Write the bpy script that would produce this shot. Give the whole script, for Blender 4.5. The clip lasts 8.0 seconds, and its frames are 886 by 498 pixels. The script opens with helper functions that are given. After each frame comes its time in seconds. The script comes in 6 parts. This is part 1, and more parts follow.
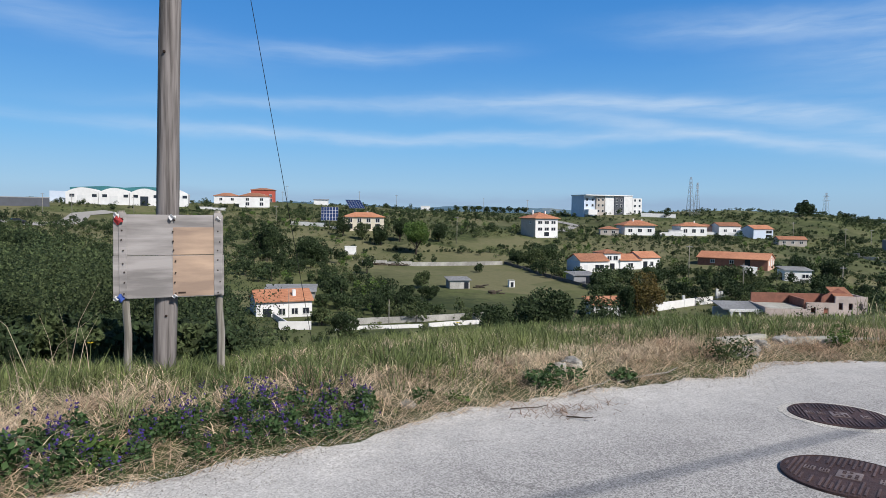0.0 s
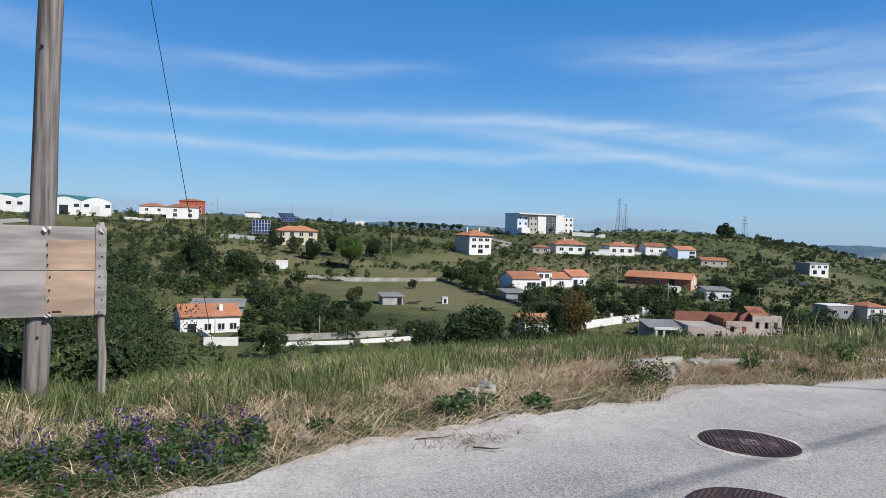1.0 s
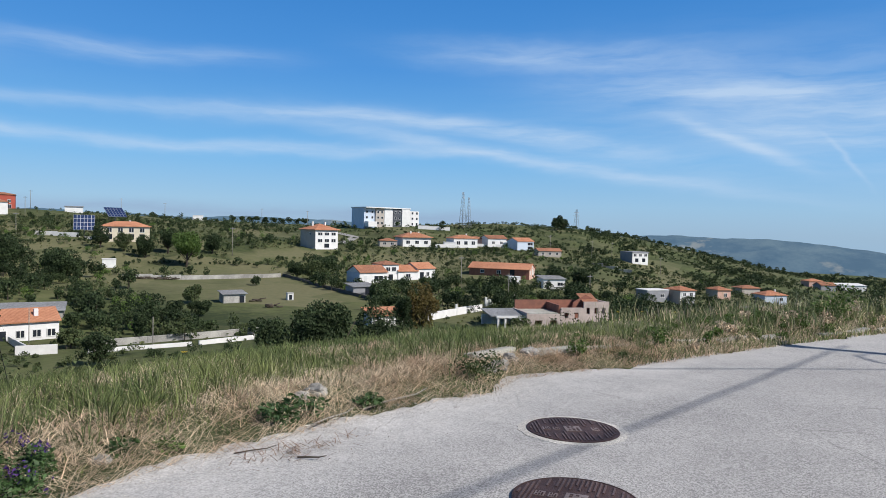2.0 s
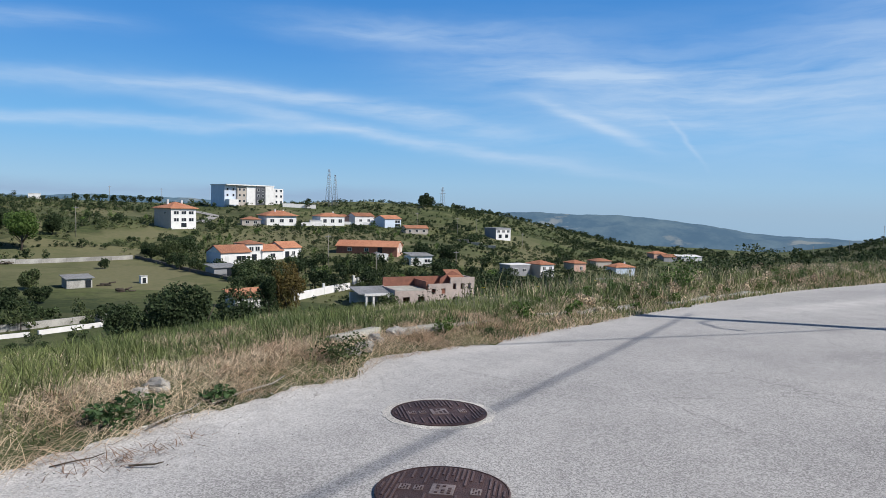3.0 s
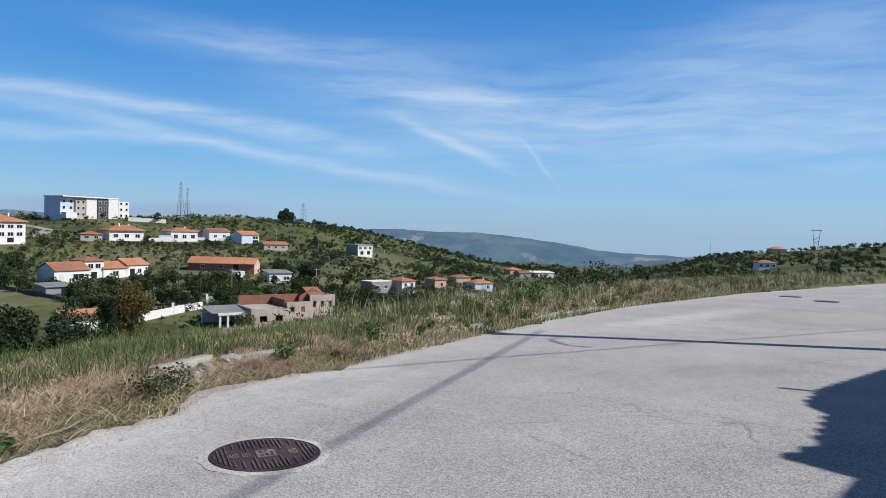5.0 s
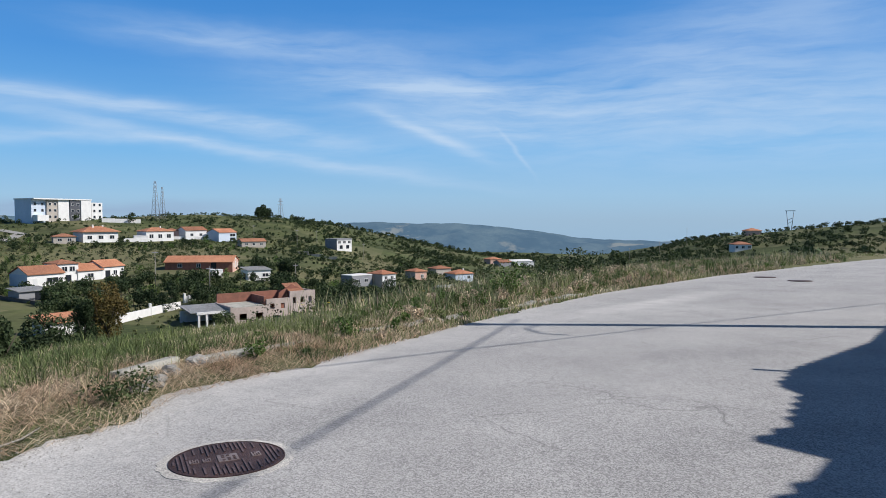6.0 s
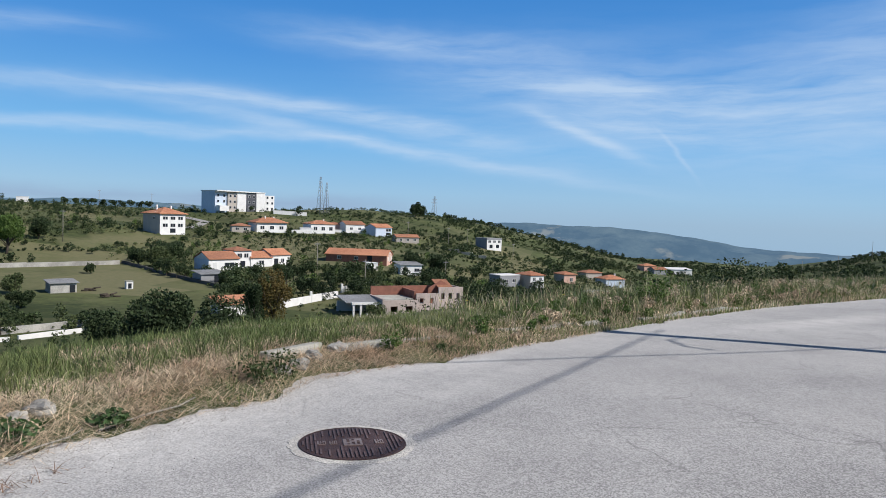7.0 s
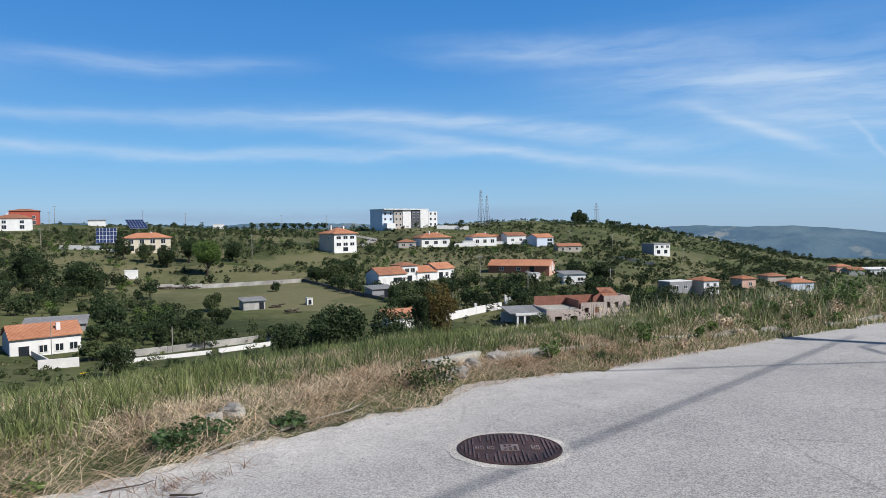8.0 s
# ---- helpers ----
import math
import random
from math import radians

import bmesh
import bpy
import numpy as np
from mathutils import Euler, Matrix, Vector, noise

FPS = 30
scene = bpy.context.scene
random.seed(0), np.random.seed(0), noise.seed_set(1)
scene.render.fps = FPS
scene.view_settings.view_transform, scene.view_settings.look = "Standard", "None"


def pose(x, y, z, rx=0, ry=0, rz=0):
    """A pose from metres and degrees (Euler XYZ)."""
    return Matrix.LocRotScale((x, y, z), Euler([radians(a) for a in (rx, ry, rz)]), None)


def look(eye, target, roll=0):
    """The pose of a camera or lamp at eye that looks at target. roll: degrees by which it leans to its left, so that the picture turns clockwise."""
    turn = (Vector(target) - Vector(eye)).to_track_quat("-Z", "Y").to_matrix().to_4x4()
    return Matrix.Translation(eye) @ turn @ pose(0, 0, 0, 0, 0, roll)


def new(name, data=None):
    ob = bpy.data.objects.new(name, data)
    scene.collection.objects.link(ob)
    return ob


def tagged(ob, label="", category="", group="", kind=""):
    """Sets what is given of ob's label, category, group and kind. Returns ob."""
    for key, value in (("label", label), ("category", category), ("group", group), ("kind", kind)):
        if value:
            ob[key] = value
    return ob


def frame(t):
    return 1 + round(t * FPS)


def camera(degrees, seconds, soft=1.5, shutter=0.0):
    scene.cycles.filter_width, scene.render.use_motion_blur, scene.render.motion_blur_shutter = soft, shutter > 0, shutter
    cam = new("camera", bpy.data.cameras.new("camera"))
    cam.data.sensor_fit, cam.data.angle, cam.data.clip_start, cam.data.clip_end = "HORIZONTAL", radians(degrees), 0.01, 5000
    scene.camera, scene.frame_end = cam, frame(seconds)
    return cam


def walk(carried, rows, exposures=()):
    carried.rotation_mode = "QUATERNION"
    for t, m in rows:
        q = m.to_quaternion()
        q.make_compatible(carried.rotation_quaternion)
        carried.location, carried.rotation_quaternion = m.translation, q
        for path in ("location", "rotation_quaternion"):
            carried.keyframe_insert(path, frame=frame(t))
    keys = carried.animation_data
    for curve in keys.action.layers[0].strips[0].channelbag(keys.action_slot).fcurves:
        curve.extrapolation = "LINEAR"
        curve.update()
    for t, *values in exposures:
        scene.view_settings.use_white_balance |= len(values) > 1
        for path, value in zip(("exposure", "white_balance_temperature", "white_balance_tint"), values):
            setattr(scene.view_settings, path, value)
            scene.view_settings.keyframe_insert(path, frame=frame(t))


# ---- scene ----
# ---- the camera and its walk ----
cam = camera(65.76, 8.0, soft=0.5)
PATH = [
    (0, pose(0.000, -0.000, 1.420, 86.976, -0.732, 0.000)),
    (0.5, pose(0.091, 0.162, 1.436, 87.482, -1.887, -1.589)),
    (1, pose(0.232, 0.293, 1.439, 88.430, -1.870, -5.402)),
    (1.5, pose(0.336, 0.385, 1.433, 87.621, -1.859, -12.860)),
    (2, pose(0.431, 0.483, 1.455, 88.266, -1.368, -18.132)),
    (2.2, pose(0.487, 0.574, 1.460, 87.757, -1.536, -20.860)),
    (3.3, pose(0.679, 0.861, 1.425, 87.224, -0.840, -32.495)),
    (3.5, pose(0.730, 0.906, 1.438, 88.088, -0.729, -35.024)),
    (4, pose(0.825, 0.963, 1.426, 87.642, -1.052, -38.410)),
    (4.5, pose(0.918, 1.019, 1.427, 87.201, -1.274, -40.932)),
    (4.7, pose(0.964, 1.039, 1.435, 88.229, -1.682, -40.438)),
    (5.8, pose(1.174, 1.087, 1.439, 87.735, -0.446, -42.113)),
    (6, pose(1.209, 1.088, 1.433, 87.602, 0.096, -42.397)),
    (6.5, pose(1.268, 1.063, 1.428, 88.125, 0.686, -38.894)),
    (7, pose(1.343, 1.004, 1.435, 87.442, -1.937, -29.816)),
    (7.5, pose(1.402, 0.931, 1.438, 87.926, -0.656, -21.782)),
    (8, pose(1.393, 0.884, 1.424, 88.215, 0.887, -16.439)),
]
walk(cam, PATH)

# ---- sky and sun ----
SUN_AZ, SUN_EL = 138.0, 42.0                 # bearing clockwise from ahead, height over the horizon


def node(tree, kind, **values):
    n = tree.nodes.new(kind)
    for key, value in values.items():
        if key in n.inputs:
            n.inputs[key].default_value = value
    return n


def build_sky():
    world = bpy.data.worlds.new("sky")
    world.use_nodes = True
    scene.world = world
    t = world.node_tree
    t.nodes.clear()
    out = node(t, "ShaderNodeOutputWorld")
    bg = node(t, "ShaderNodeBackground", Strength=0.105)
    sky = node(t, "ShaderNodeTexSky")
    sky.sky_type, sky.sun_disc = "NISHITA", False
    sky.sun_elevation, sky.sun_rotation = radians(SUN_EL), radians(SUN_AZ)
    sky.air_density, sky.dust_density, sky.ozone_density = 1.0, 0.5, 2.2
    # deep blue paling to the horizon; unseen sky overhead darkened to weaken fill light
    co = node(t, "ShaderNodeTexCoord")
    axes = node(t, "ShaderNodeSeparateXYZ")
    ramp = node(t, "ShaderNodeValToRGB")
    stops = ((0.0, (0.32, 0.51, 0.72)), (0.035, (0.29, 0.535, 0.80)), (0.10, (0.155, 0.46, 0.85)), (0.22, (0.055, 0.29, 0.74)), (0.36, (0.022, 0.205, 0.62)), (0.55, (0.045, 0.095, 0.23)), (1.0, (0.045, 0.068, 0.125)))
    while len(ramp.color_ramp.elements) < len(stops):
        ramp.color_ramp.elements.new(0.5)
    for el, (at, rgb) in zip(ramp.color_ramp.elements, stops):
        el.position, el.color = at, (*[c / 0.95 for c in rgb], 1)
    gain = node(t, "ShaderNodeVectorMath")
    gain.operation = "SCALE"
    gain.inputs["Scale"].default_value = 0.95 / 0.105
    blue = node(t, "ShaderNodeMix")
    blue.data_type = "RGBA"
    blue.inputs["Factor"].default_value = 0.85
    t.links.new(co.outputs["Generated"], axes.inputs["Vector"])
    t.links.new(axes.outputs["Z"], ramp.inputs["Fac"])
    t.links.new(ramp.outputs["Color"], gain.inputs[0])
    t.links.new(sky.outputs["Color"], blue.inputs["A"])
    t.links.new(gain.outputs["Vector"], blue.inputs["B"])
    colour = blue.outputs["Result"]
    # bearing and height over the horizon, in degrees, bent a little by the wind
    def calc(op, a, b=None, c=None):
        n = node(t, "ShaderNodeMath")
        n.operation = op
        for k, v in enumerate((a, b, c)):
            if v is None:
                continue
            if isinstance(v, (int, float)):
                n.inputs[k].default_value = v
            else:
                t.links.new(v, n.inputs[k])
        return n.outputs["Value"]

    def wisps(sx, sy, seed, detail, rough=0.55):
        at = node(t, "ShaderNodeCombineXYZ")
        t.links.new(calc("MULTIPLY", az, sx), at.inputs["X"])
        t.links.new(calc("MULTIPLY", el, sy), at.inputs["Y"])
        at.inputs["Z"].default_value = seed
        n = node(t, "ShaderNodeTexNoise", Scale=1.0, Detail=detail, Roughness=rough)
        t.links.new(at.outputs["Vector"], n.inputs["Vector"])
        return n.outputs["Fac"]
    az = calc("MULTIPLY", calc("ARCTAN2", axes.outputs["X"], axes.outputs["Y"]), 57.3)
    el = calc("MULTIPLY", calc("ARCSINE", axes.outputs["Z"]), 57.3)
    el = calc("ADD", el, calc("MULTIPLY_ADD", wisps(0.07, 0.22, 3.0, 4.0), 2.6, -1.3))
    fibre = calc("SMOOTH_MIN", calc("MULTIPLY_ADD", calc("ADD", calc("MULTIPLY", wisps(0.11, 0.85, 8.0, 8.0, 0.6), 0.65), calc("MULTIPLY", wisps(0.045, 0.3, 15.0, 5.0), 0.55)), 3.2, -1.25), 1.0, 0.2)
    fibre = calc("MAXIMUM", calc("MULTIPLY_ADD", fibre, 0.85, 0.16), 0.08)

    def streaks(rows):
        """Cirrus bands: bearing, height, half length, slope, bow, width, strength."""
        total = None
        for azc, elc, half, slope, bow, width, strength in rows:
            da = calc("SUBTRACT", az, azc)
            mid = calc("MULTIPLY_ADD", da, calc("MULTIPLY_ADD", da, bow, slope), elc)
            v = calc("DIVIDE", calc("SUBTRACT", el, mid), width)
            u = calc("DIVIDE", da, half)
            fall = calc("MULTIPLY_ADD", v, v, calc("POWER", calc("ABSOLUTE", u), 3.0))
            f = calc("MULTIPLY", calc("EXPONENT", calc("MULTIPLY", fall, -1.0)), strength)
            total = f if total is None else calc("ADD", total, f)
        return total
    high = streaks((
        (1, 6.1, 20, 0.0, 0.0, 0.50, 0.62), (25, 5.7, 18, -0.13, 0.0, 0.60, 0.60), (-8, 8.7, 17, 0.03, 0.0, 0.50, 0.42), (20, 8.4, 15, -0.10, -0.0035, 0.85, 0.78),
        (-6, 12.6, 10, 0.02, 0.0, 0.75, 0.50), (-26, 13.0, 10, -0.12, 0.0, 1.3, 0.34), (27, 13.9, 12, -0.03, 0.0, 0.95, 0.50), (-24, 6.6, 14, -0.02, 0.0, 0.5, 0.34),
        (58, 8.6, 26, -0.04, 0.0, 4.2, 0.64), (68, 14.5, 12, 0.15, 0.0, 3.0, 0.34), (40, 11.0, 12, -0.08, 0.0, 1.3, 0.42),
        (41, 7.0, 4.5, -0.38, 0.0, 0.5, 0.55), (46, 7.4, 5, -0.12, 0.0, 0.6, 0.40), (110, 11, 30, 0, 0, 5, 0.4), (-80, 12, 30, 0, 0, 4, 0.4)))
    trail = streaks(((48.3, 5.9, 1.5, -1.15, 0.0, 0.26, 0.34),))
    low_bank = streaks(((-8, 0.9, 22, 0.0, 0.0, 0.55, 0.55), (16, 0.8, 9, 0.0, 0.0, 0.5, 0.5)))
    for amount, tint in ((calc("MULTIPLY", high, fibre), (5.2, 6.6, 8.4, 1)), (trail, (5.2, 6.6, 8.4, 1)), (calc("MULTIPLY", low_bank, fibre), (2.7, 3.6, 5.4, 1))):
        mix = node(t, "ShaderNodeMix")
        mix.data_type = "RGBA"
        mix.inputs["B"].default_value = tint
        t.links.new(colour, mix.inputs["A"])
        t.links.new(calc("MINIMUM", amount, 0.8), mix.inputs["Factor"])
        colour = mix.outputs["Result"]
    t.links.new(colour, bg.inputs["Color"])
    t.links.new(bg.outputs["Background"], out.inputs["Surface"])


build_sky()
sun = new("sun", bpy.data.lights.new("sun", "SUN"))
sun.data.energy, sun.data.angle, sun.data.color = 5.0, radians(0.53), (1.0, 0.965, 0.93)
_az, _el = radians(SUN_AZ), radians(SUN_EL)
TO_SUN = Vector((math.sin(_az) * math.cos(_el), math.cos(_az) * math.cos(_el), math.sin(_el)))
sun.matrix_world = look(TO_SUN * 100, (0, 0, 0))
scene.view_settings.exposure = 0.0

# ---- materials ----
def surface(name, base, dark=None, scale=4.0, rough=0.85, metal=0.0, bump=0.15, bump_scale=60.0, big=0.6, vary=0.0, island=0.0, spec=0.3, through_light=0.0):
    """A worn surface: two noises mix two tones, a finer one gives relief. vary, island: brightness from object to object, from piece to piece."""
    m = bpy.data.materials.new(name)
    m.use_nodes = True
    t = m.node_tree
    b = t.nodes["Principled BSDF"]
    b.inputs["Roughness"].default_value, b.inputs["Metallic"].default_value = rough, metal
    b.inputs["Specular IOR Level"].default_value = spec
    dark = dark or tuple(c * 0.6 for c in base)
    co = node(t, "ShaderNodeTexCoord")
    n1 = node(t, "ShaderNodeTexNoise", Scale=scale, Detail=8.0, Roughness=0.65)
    n2 = node(t, "ShaderNodeTexNoise", Scale=scale * 0.13 * big, Detail=3.0)
    add = node(t, "ShaderNodeMath")
    add.operation = "ADD"
    span = node(t, "ShaderNodeMapRange")
    for k, v in zip(("From Min", "From Max", "To Min", "To Max"), (0.78, 1.22, 0.0, 1.0)):
        span.inputs[k].default_value = v
    mix = node(t, "ShaderNodeMix")
    mix.data_type = "RGBA"
    mix.inputs["A"].default_value, mix.inputs["B"].default_value = (*dark, 1), (*base, 1)
    for n in (n1, n2):
        t.links.new(co.outputs["Object"], n.inputs["Vector"])
    t.links.new(n1.outputs["Fac"], add.inputs[0])
    t.links.new(n2.outputs["Fac"], add.inputs[1])
    t.links.new(add.outputs["Value"], span.inputs["Value"])
    t.links.new(span.outputs["Result"], mix.inputs["Factor"])
    colour = mix.outputs["Result"]
    for amount, kind, slot in ((vary, "ShaderNodeObjectInfo", "Random"), (island, "ShaderNodeNewGeometry", "Random Per Island")):
        if amount:
            info = node(t, kind)
            r = node(t, "ShaderNodeMapRange")
            r.inputs["To Min"].default_value, r.inputs["To Max"].default_value = 1 - amount, 1 + amount
            hsv = node(t, "ShaderNodeHueSaturation")
            t.links.new(info.outputs[slot], r.inputs["Value"])
            t.links.new(r.outputs["Result"], hsv.inputs["Value"])
            t.links.new(colour, hsv.inputs["Color"])
            colour = hsv.outputs["Color"]
    t.links.new(colour, b.inputs["Base Color"])
    if bump:
        n3 = node(t, "ShaderNodeTexNoise", Scale=bump_scale, Detail=4.0)
        bp = node(t, "ShaderNodeBump", Strength=min(1.0, bump * 2), Distance=0.02)
        t.links.new(co.outputs["Object"], n3.inputs["Vector"])
        t.links.new(n3.outputs["Fac"], bp.inputs["Height"])
        t.links.new(bp.outputs["Normal"], b.inputs["Normal"])
    if through_light:
        tr = node(t, "ShaderNodeBsdfTranslucent")
        t.links.new(colour, tr.inputs["Color"])
        ms = node(t, "ShaderNodeMixShader", Fac=through_light)
        t.links.new(b.outputs["BSDF"], ms.inputs[1])
        t.links.new(tr.outputs["BSDF"], ms.inputs[2])
        t.links.new(ms.outputs["Shader"], t.nodes["Material Output"].inputs["Surface"])
    return m


def speckled(name, tones, size, cracks=False):
    """Stone chips set in a binder: cells of several greys, worn patches, hairline cracks."""
    m = surface(name, tones[0], tones[1], scale=1.1, rough=0.9, bump=0)
    t = m.node_tree
    b = t.nodes["Principled BSDF"]
    base = b.inputs["Base Color"].links[0].from_socket
    co = node(t, "ShaderNodeTexCoord")
    cells = node(t, "ShaderNodeTexVoronoi", Scale=1 / size)
    grey = node(t, "ShaderNodeRGBToBW")
    ramp = node(t, "ShaderNodeMapRange")
    for k, v in zip(("From Min", "From Max", "To Min", "To Max"), (0.2, 0.8, 0.55, 1.42)):
        ramp.inputs[k].default_value = v
    hsv = node(t, "ShaderNodeHueSaturation")
    t.links.new(co.outputs["Object"], cells.inputs["Vector"])
    t.links.new(cells.outputs["Color"], grey.inputs["Color"])
    t.links.new(grey.outputs["Val"], ramp.inputs["Value"])
    t.links.new(ramp.outputs["Result"], hsv.inputs["Value"])
    t.links.new(base, hsv.inputs["Color"])
    colour = hsv.outputs["Color"]
    if cracks:
        warp = node(t, "ShaderNodeTexNoise", Scale=2.2, Detail=5.0)
        bend = node(t, "ShaderNodeMix")
        bend.data_type, bend.blend_type = "RGBA", "LINEAR_LIGHT"
        bend.inputs[0].default_value = 0.25
        net = node(t, "ShaderNodeTexVoronoi", Scale=0.75)
        net.feature = "DISTANCE_TO_EDGE"
        thin = node(t, "ShaderNodeMapRange")
        for k, v in zip(("From Min", "From Max", "To Min", "To Max"), (0.0, 0.012, 0.5, 0.0)):
            thin.inputs[k].default_value = v
        where = node(t, "ShaderNodeTexNoise", Scale=0.35, Detail=2.0)
        gate = node(t, "ShaderNodeMapRange")
        for k, v in zip(("From Min", "From Max", "To Min", "To Max"), (0.53, 0.60, 0.0, 1.0)):
            gate.inputs[k].default_value = v
        mul = node(t, "ShaderNodeMath")
        mul.operation = "MULTIPLY"
        mix = node(t, "ShaderNodeMix")
        mix.data_type = "RGBA"
        mix.inputs["B"].default_value = (0.05, 0.05, 0.045, 1)
        t.links.new(co.outputs["Object"], warp.inputs["Vector"])
        t.links.new(co.outputs["Object"], bend.inputs["A"])
        t.links.new(warp.outputs["Color"], bend.inputs["B"])
        t.links.new(bend.outputs["Result"], net.inputs["Vector"])
        t.links.new(net.outputs["Distance"], thin.inputs["Value"])
        t.links.new(co.outputs["Object"], where.inputs["Vector"])
        t.links.new(where.outputs["Fac"], gate.inputs["Value"])
        t.links.new(thin.outputs["Result"], mul.inputs[0])
        t.links.new(gate.outputs["Result"], mul.inputs[1])
        t.links.new(mul.outputs["Value"], mix.inputs["Factor"])
        t.links.new(colour, mix.inputs["A"])
        colour = mix.outputs["Result"]
    t.links.new(colour, b.inputs["Base Color"])
    bp = node(t, "ShaderNodeBump", Strength=0.35, Distance=0.004)
    t.links.new(cells.outputs["Distance"], bp.inputs["Height"])
    t.links.new(bp.outputs["Normal"], b.inputs["Normal"])
    return m


def wood_grain(name, base, dark, across=60.0, rough=0.85, upright=True):
    m = surface(name, base, dark, scale=3.0, rough=rough, bump=0)
    t = m.node_tree
    for n in t.nodes:
        if n.type == "TEX_NOISE":
            mp = node(t, "ShaderNodeMapping")
            mp.inputs["Scale"].default_value = (across, across, 1.2) if upright else (1.2, across, across)
            old = n.inputs["Vector"].links[0].from_socket
            t.links.new(old, mp.inputs["Vector"])
            t.links.new(mp.outputs["Vector"], n.inputs["Vector"])
            n.inputs["Scale"].default_value = 1.0
    n1 = [n for n in t.nodes if n.type == "TEX_NOISE"][0]
    bp = node(t, "ShaderNodeBump", Strength=0.5, Distance=0.01)
    t.links.new(n1.outputs["Fac"], bp.inputs["Height"])
    t.links.new(bp.outputs["Normal"], t.nodes["Principled BSDF"].inputs["Normal"])
    return m


def tiled(name, base, dark, pitch=0.22):
    """Rows of clay pantiles: rolls across, courses down the slope."""
    m = surface(name, base, dark, scale=2.2, rough=0.9, bump=0, vary=0.12)
    t = m.node_tree
    co = node(t, "ShaderNodeTexCoord")
    wave = node(t, "ShaderNodeTexWave", Scale=0.5 / pitch, Distortion=0.3)
    wave.bands_direction = "X"
    bp = node(t, "ShaderNodeBump", Strength=0.8, Distance=0.05)
    t.links.new(co.outputs["Object"], wave.inputs["Vector"])
    t.links.new(wave.outputs["Fac"], bp.inputs["Height"])
    t.links.new(bp.outputs["Normal"], t.nodes["Principled BSDF"].inputs["Normal"])
    return m


def land_material():
    """Grass, scrub and bare earth, told apart by noise and by how dry the land is; near the road also darkened for
    shade among the grass.
    """
    m = surface("land", (0.108, 0.124, 0.048), (0.040, 0.052, 0.023), scale=0.6, rough=1.0, bump=0.3, bump_scale=3.0, spec=0.1)
    t = m.node_tree
    b = t.nodes["Principled BSDF"]
    green = b.inputs["Base Color"].links[0].from_socket
    dry = node(t, "ShaderNodeAttribute")
    dry.attribute_name = "dry"
    co = node(t, "ShaderNodeTexCoord")
    n = node(t, "ShaderNodeTexNoise", Scale=0.05, Detail=9.0, Roughness=0.7)
    add = node(t, "ShaderNodeMath")
    add.operation = "ADD"
    r = node(t, "ShaderNodeMapRange")
    for k, v in zip(("From Min", "From Max", "To Min", "To Max"), (0.55, 0.95, 0.0, 1.0)):
        r.inputs[k].default_value = v
    fine = node(t, "ShaderNodeTexNoise", Scale=0.9, Detail=6.0, Roughness=0.7)
    straw = node(t, "ShaderNodeMix")
    straw.data_type = "RGBA"
    straw.inputs["A"].default_value, straw.inputs["B"].default_value = (0.095, 0.108, 0.046, 1), (0.215, 0.188, 0.108, 1)
    mix = node(t, "ShaderNodeMix")
    mix.data_type = "RGBA"
    t.links.new(co.outputs["Object"], n.inputs["Vector"])
    t.links.new(co.outputs["Object"], fine.inputs["Vector"])
    t.links.new(n.outputs["Fac"], add.inputs[0])
    t.links.new(dry.outputs["Fac"], add.inputs[1])
    # small holdings, each plot of its own tone
    plots = node(t, "ShaderNodeTexVoronoi", Scale=0.042)
    tone = node(t, "ShaderNodeRGBToBW")
    span = node(t, "ShaderNodeMapRange")
    for k, v in zip(("From Min", "From Max", "To Min", "To Max"), (0.2, 0.8, -0.16, 0.22)):
        span.inputs[k].default_value = v
    add2 = node(t, "ShaderNodeMath")
    add2.operation = "ADD"
    t.links.new(co.outputs["Object"], plots.inputs["Vector"])
    t.links.new(plots.outputs["Color"], tone.inputs["Color"])
    t.links.new(tone.outputs["Val"], span.inputs["Value"])
    t.links.new(add.outputs["Value"], add2.inputs[0])
    t.links.new(span.outputs["Result"], add2.inputs[1])
    t.links.new(add2.outputs["Value"], r.inputs["Value"])
    t.links.new(fine.outputs["Fac"], straw.inputs["Factor"])
    t.links.new(r.outputs["Result"], mix.inputs["Factor"])
    t.links.new(green, mix.inputs["A"])
    t.links.new(straw.outputs["Result"], mix.inputs["B"])
    t.links.new(mix.outputs["Result"], b.inputs["Base Color"])
    return m


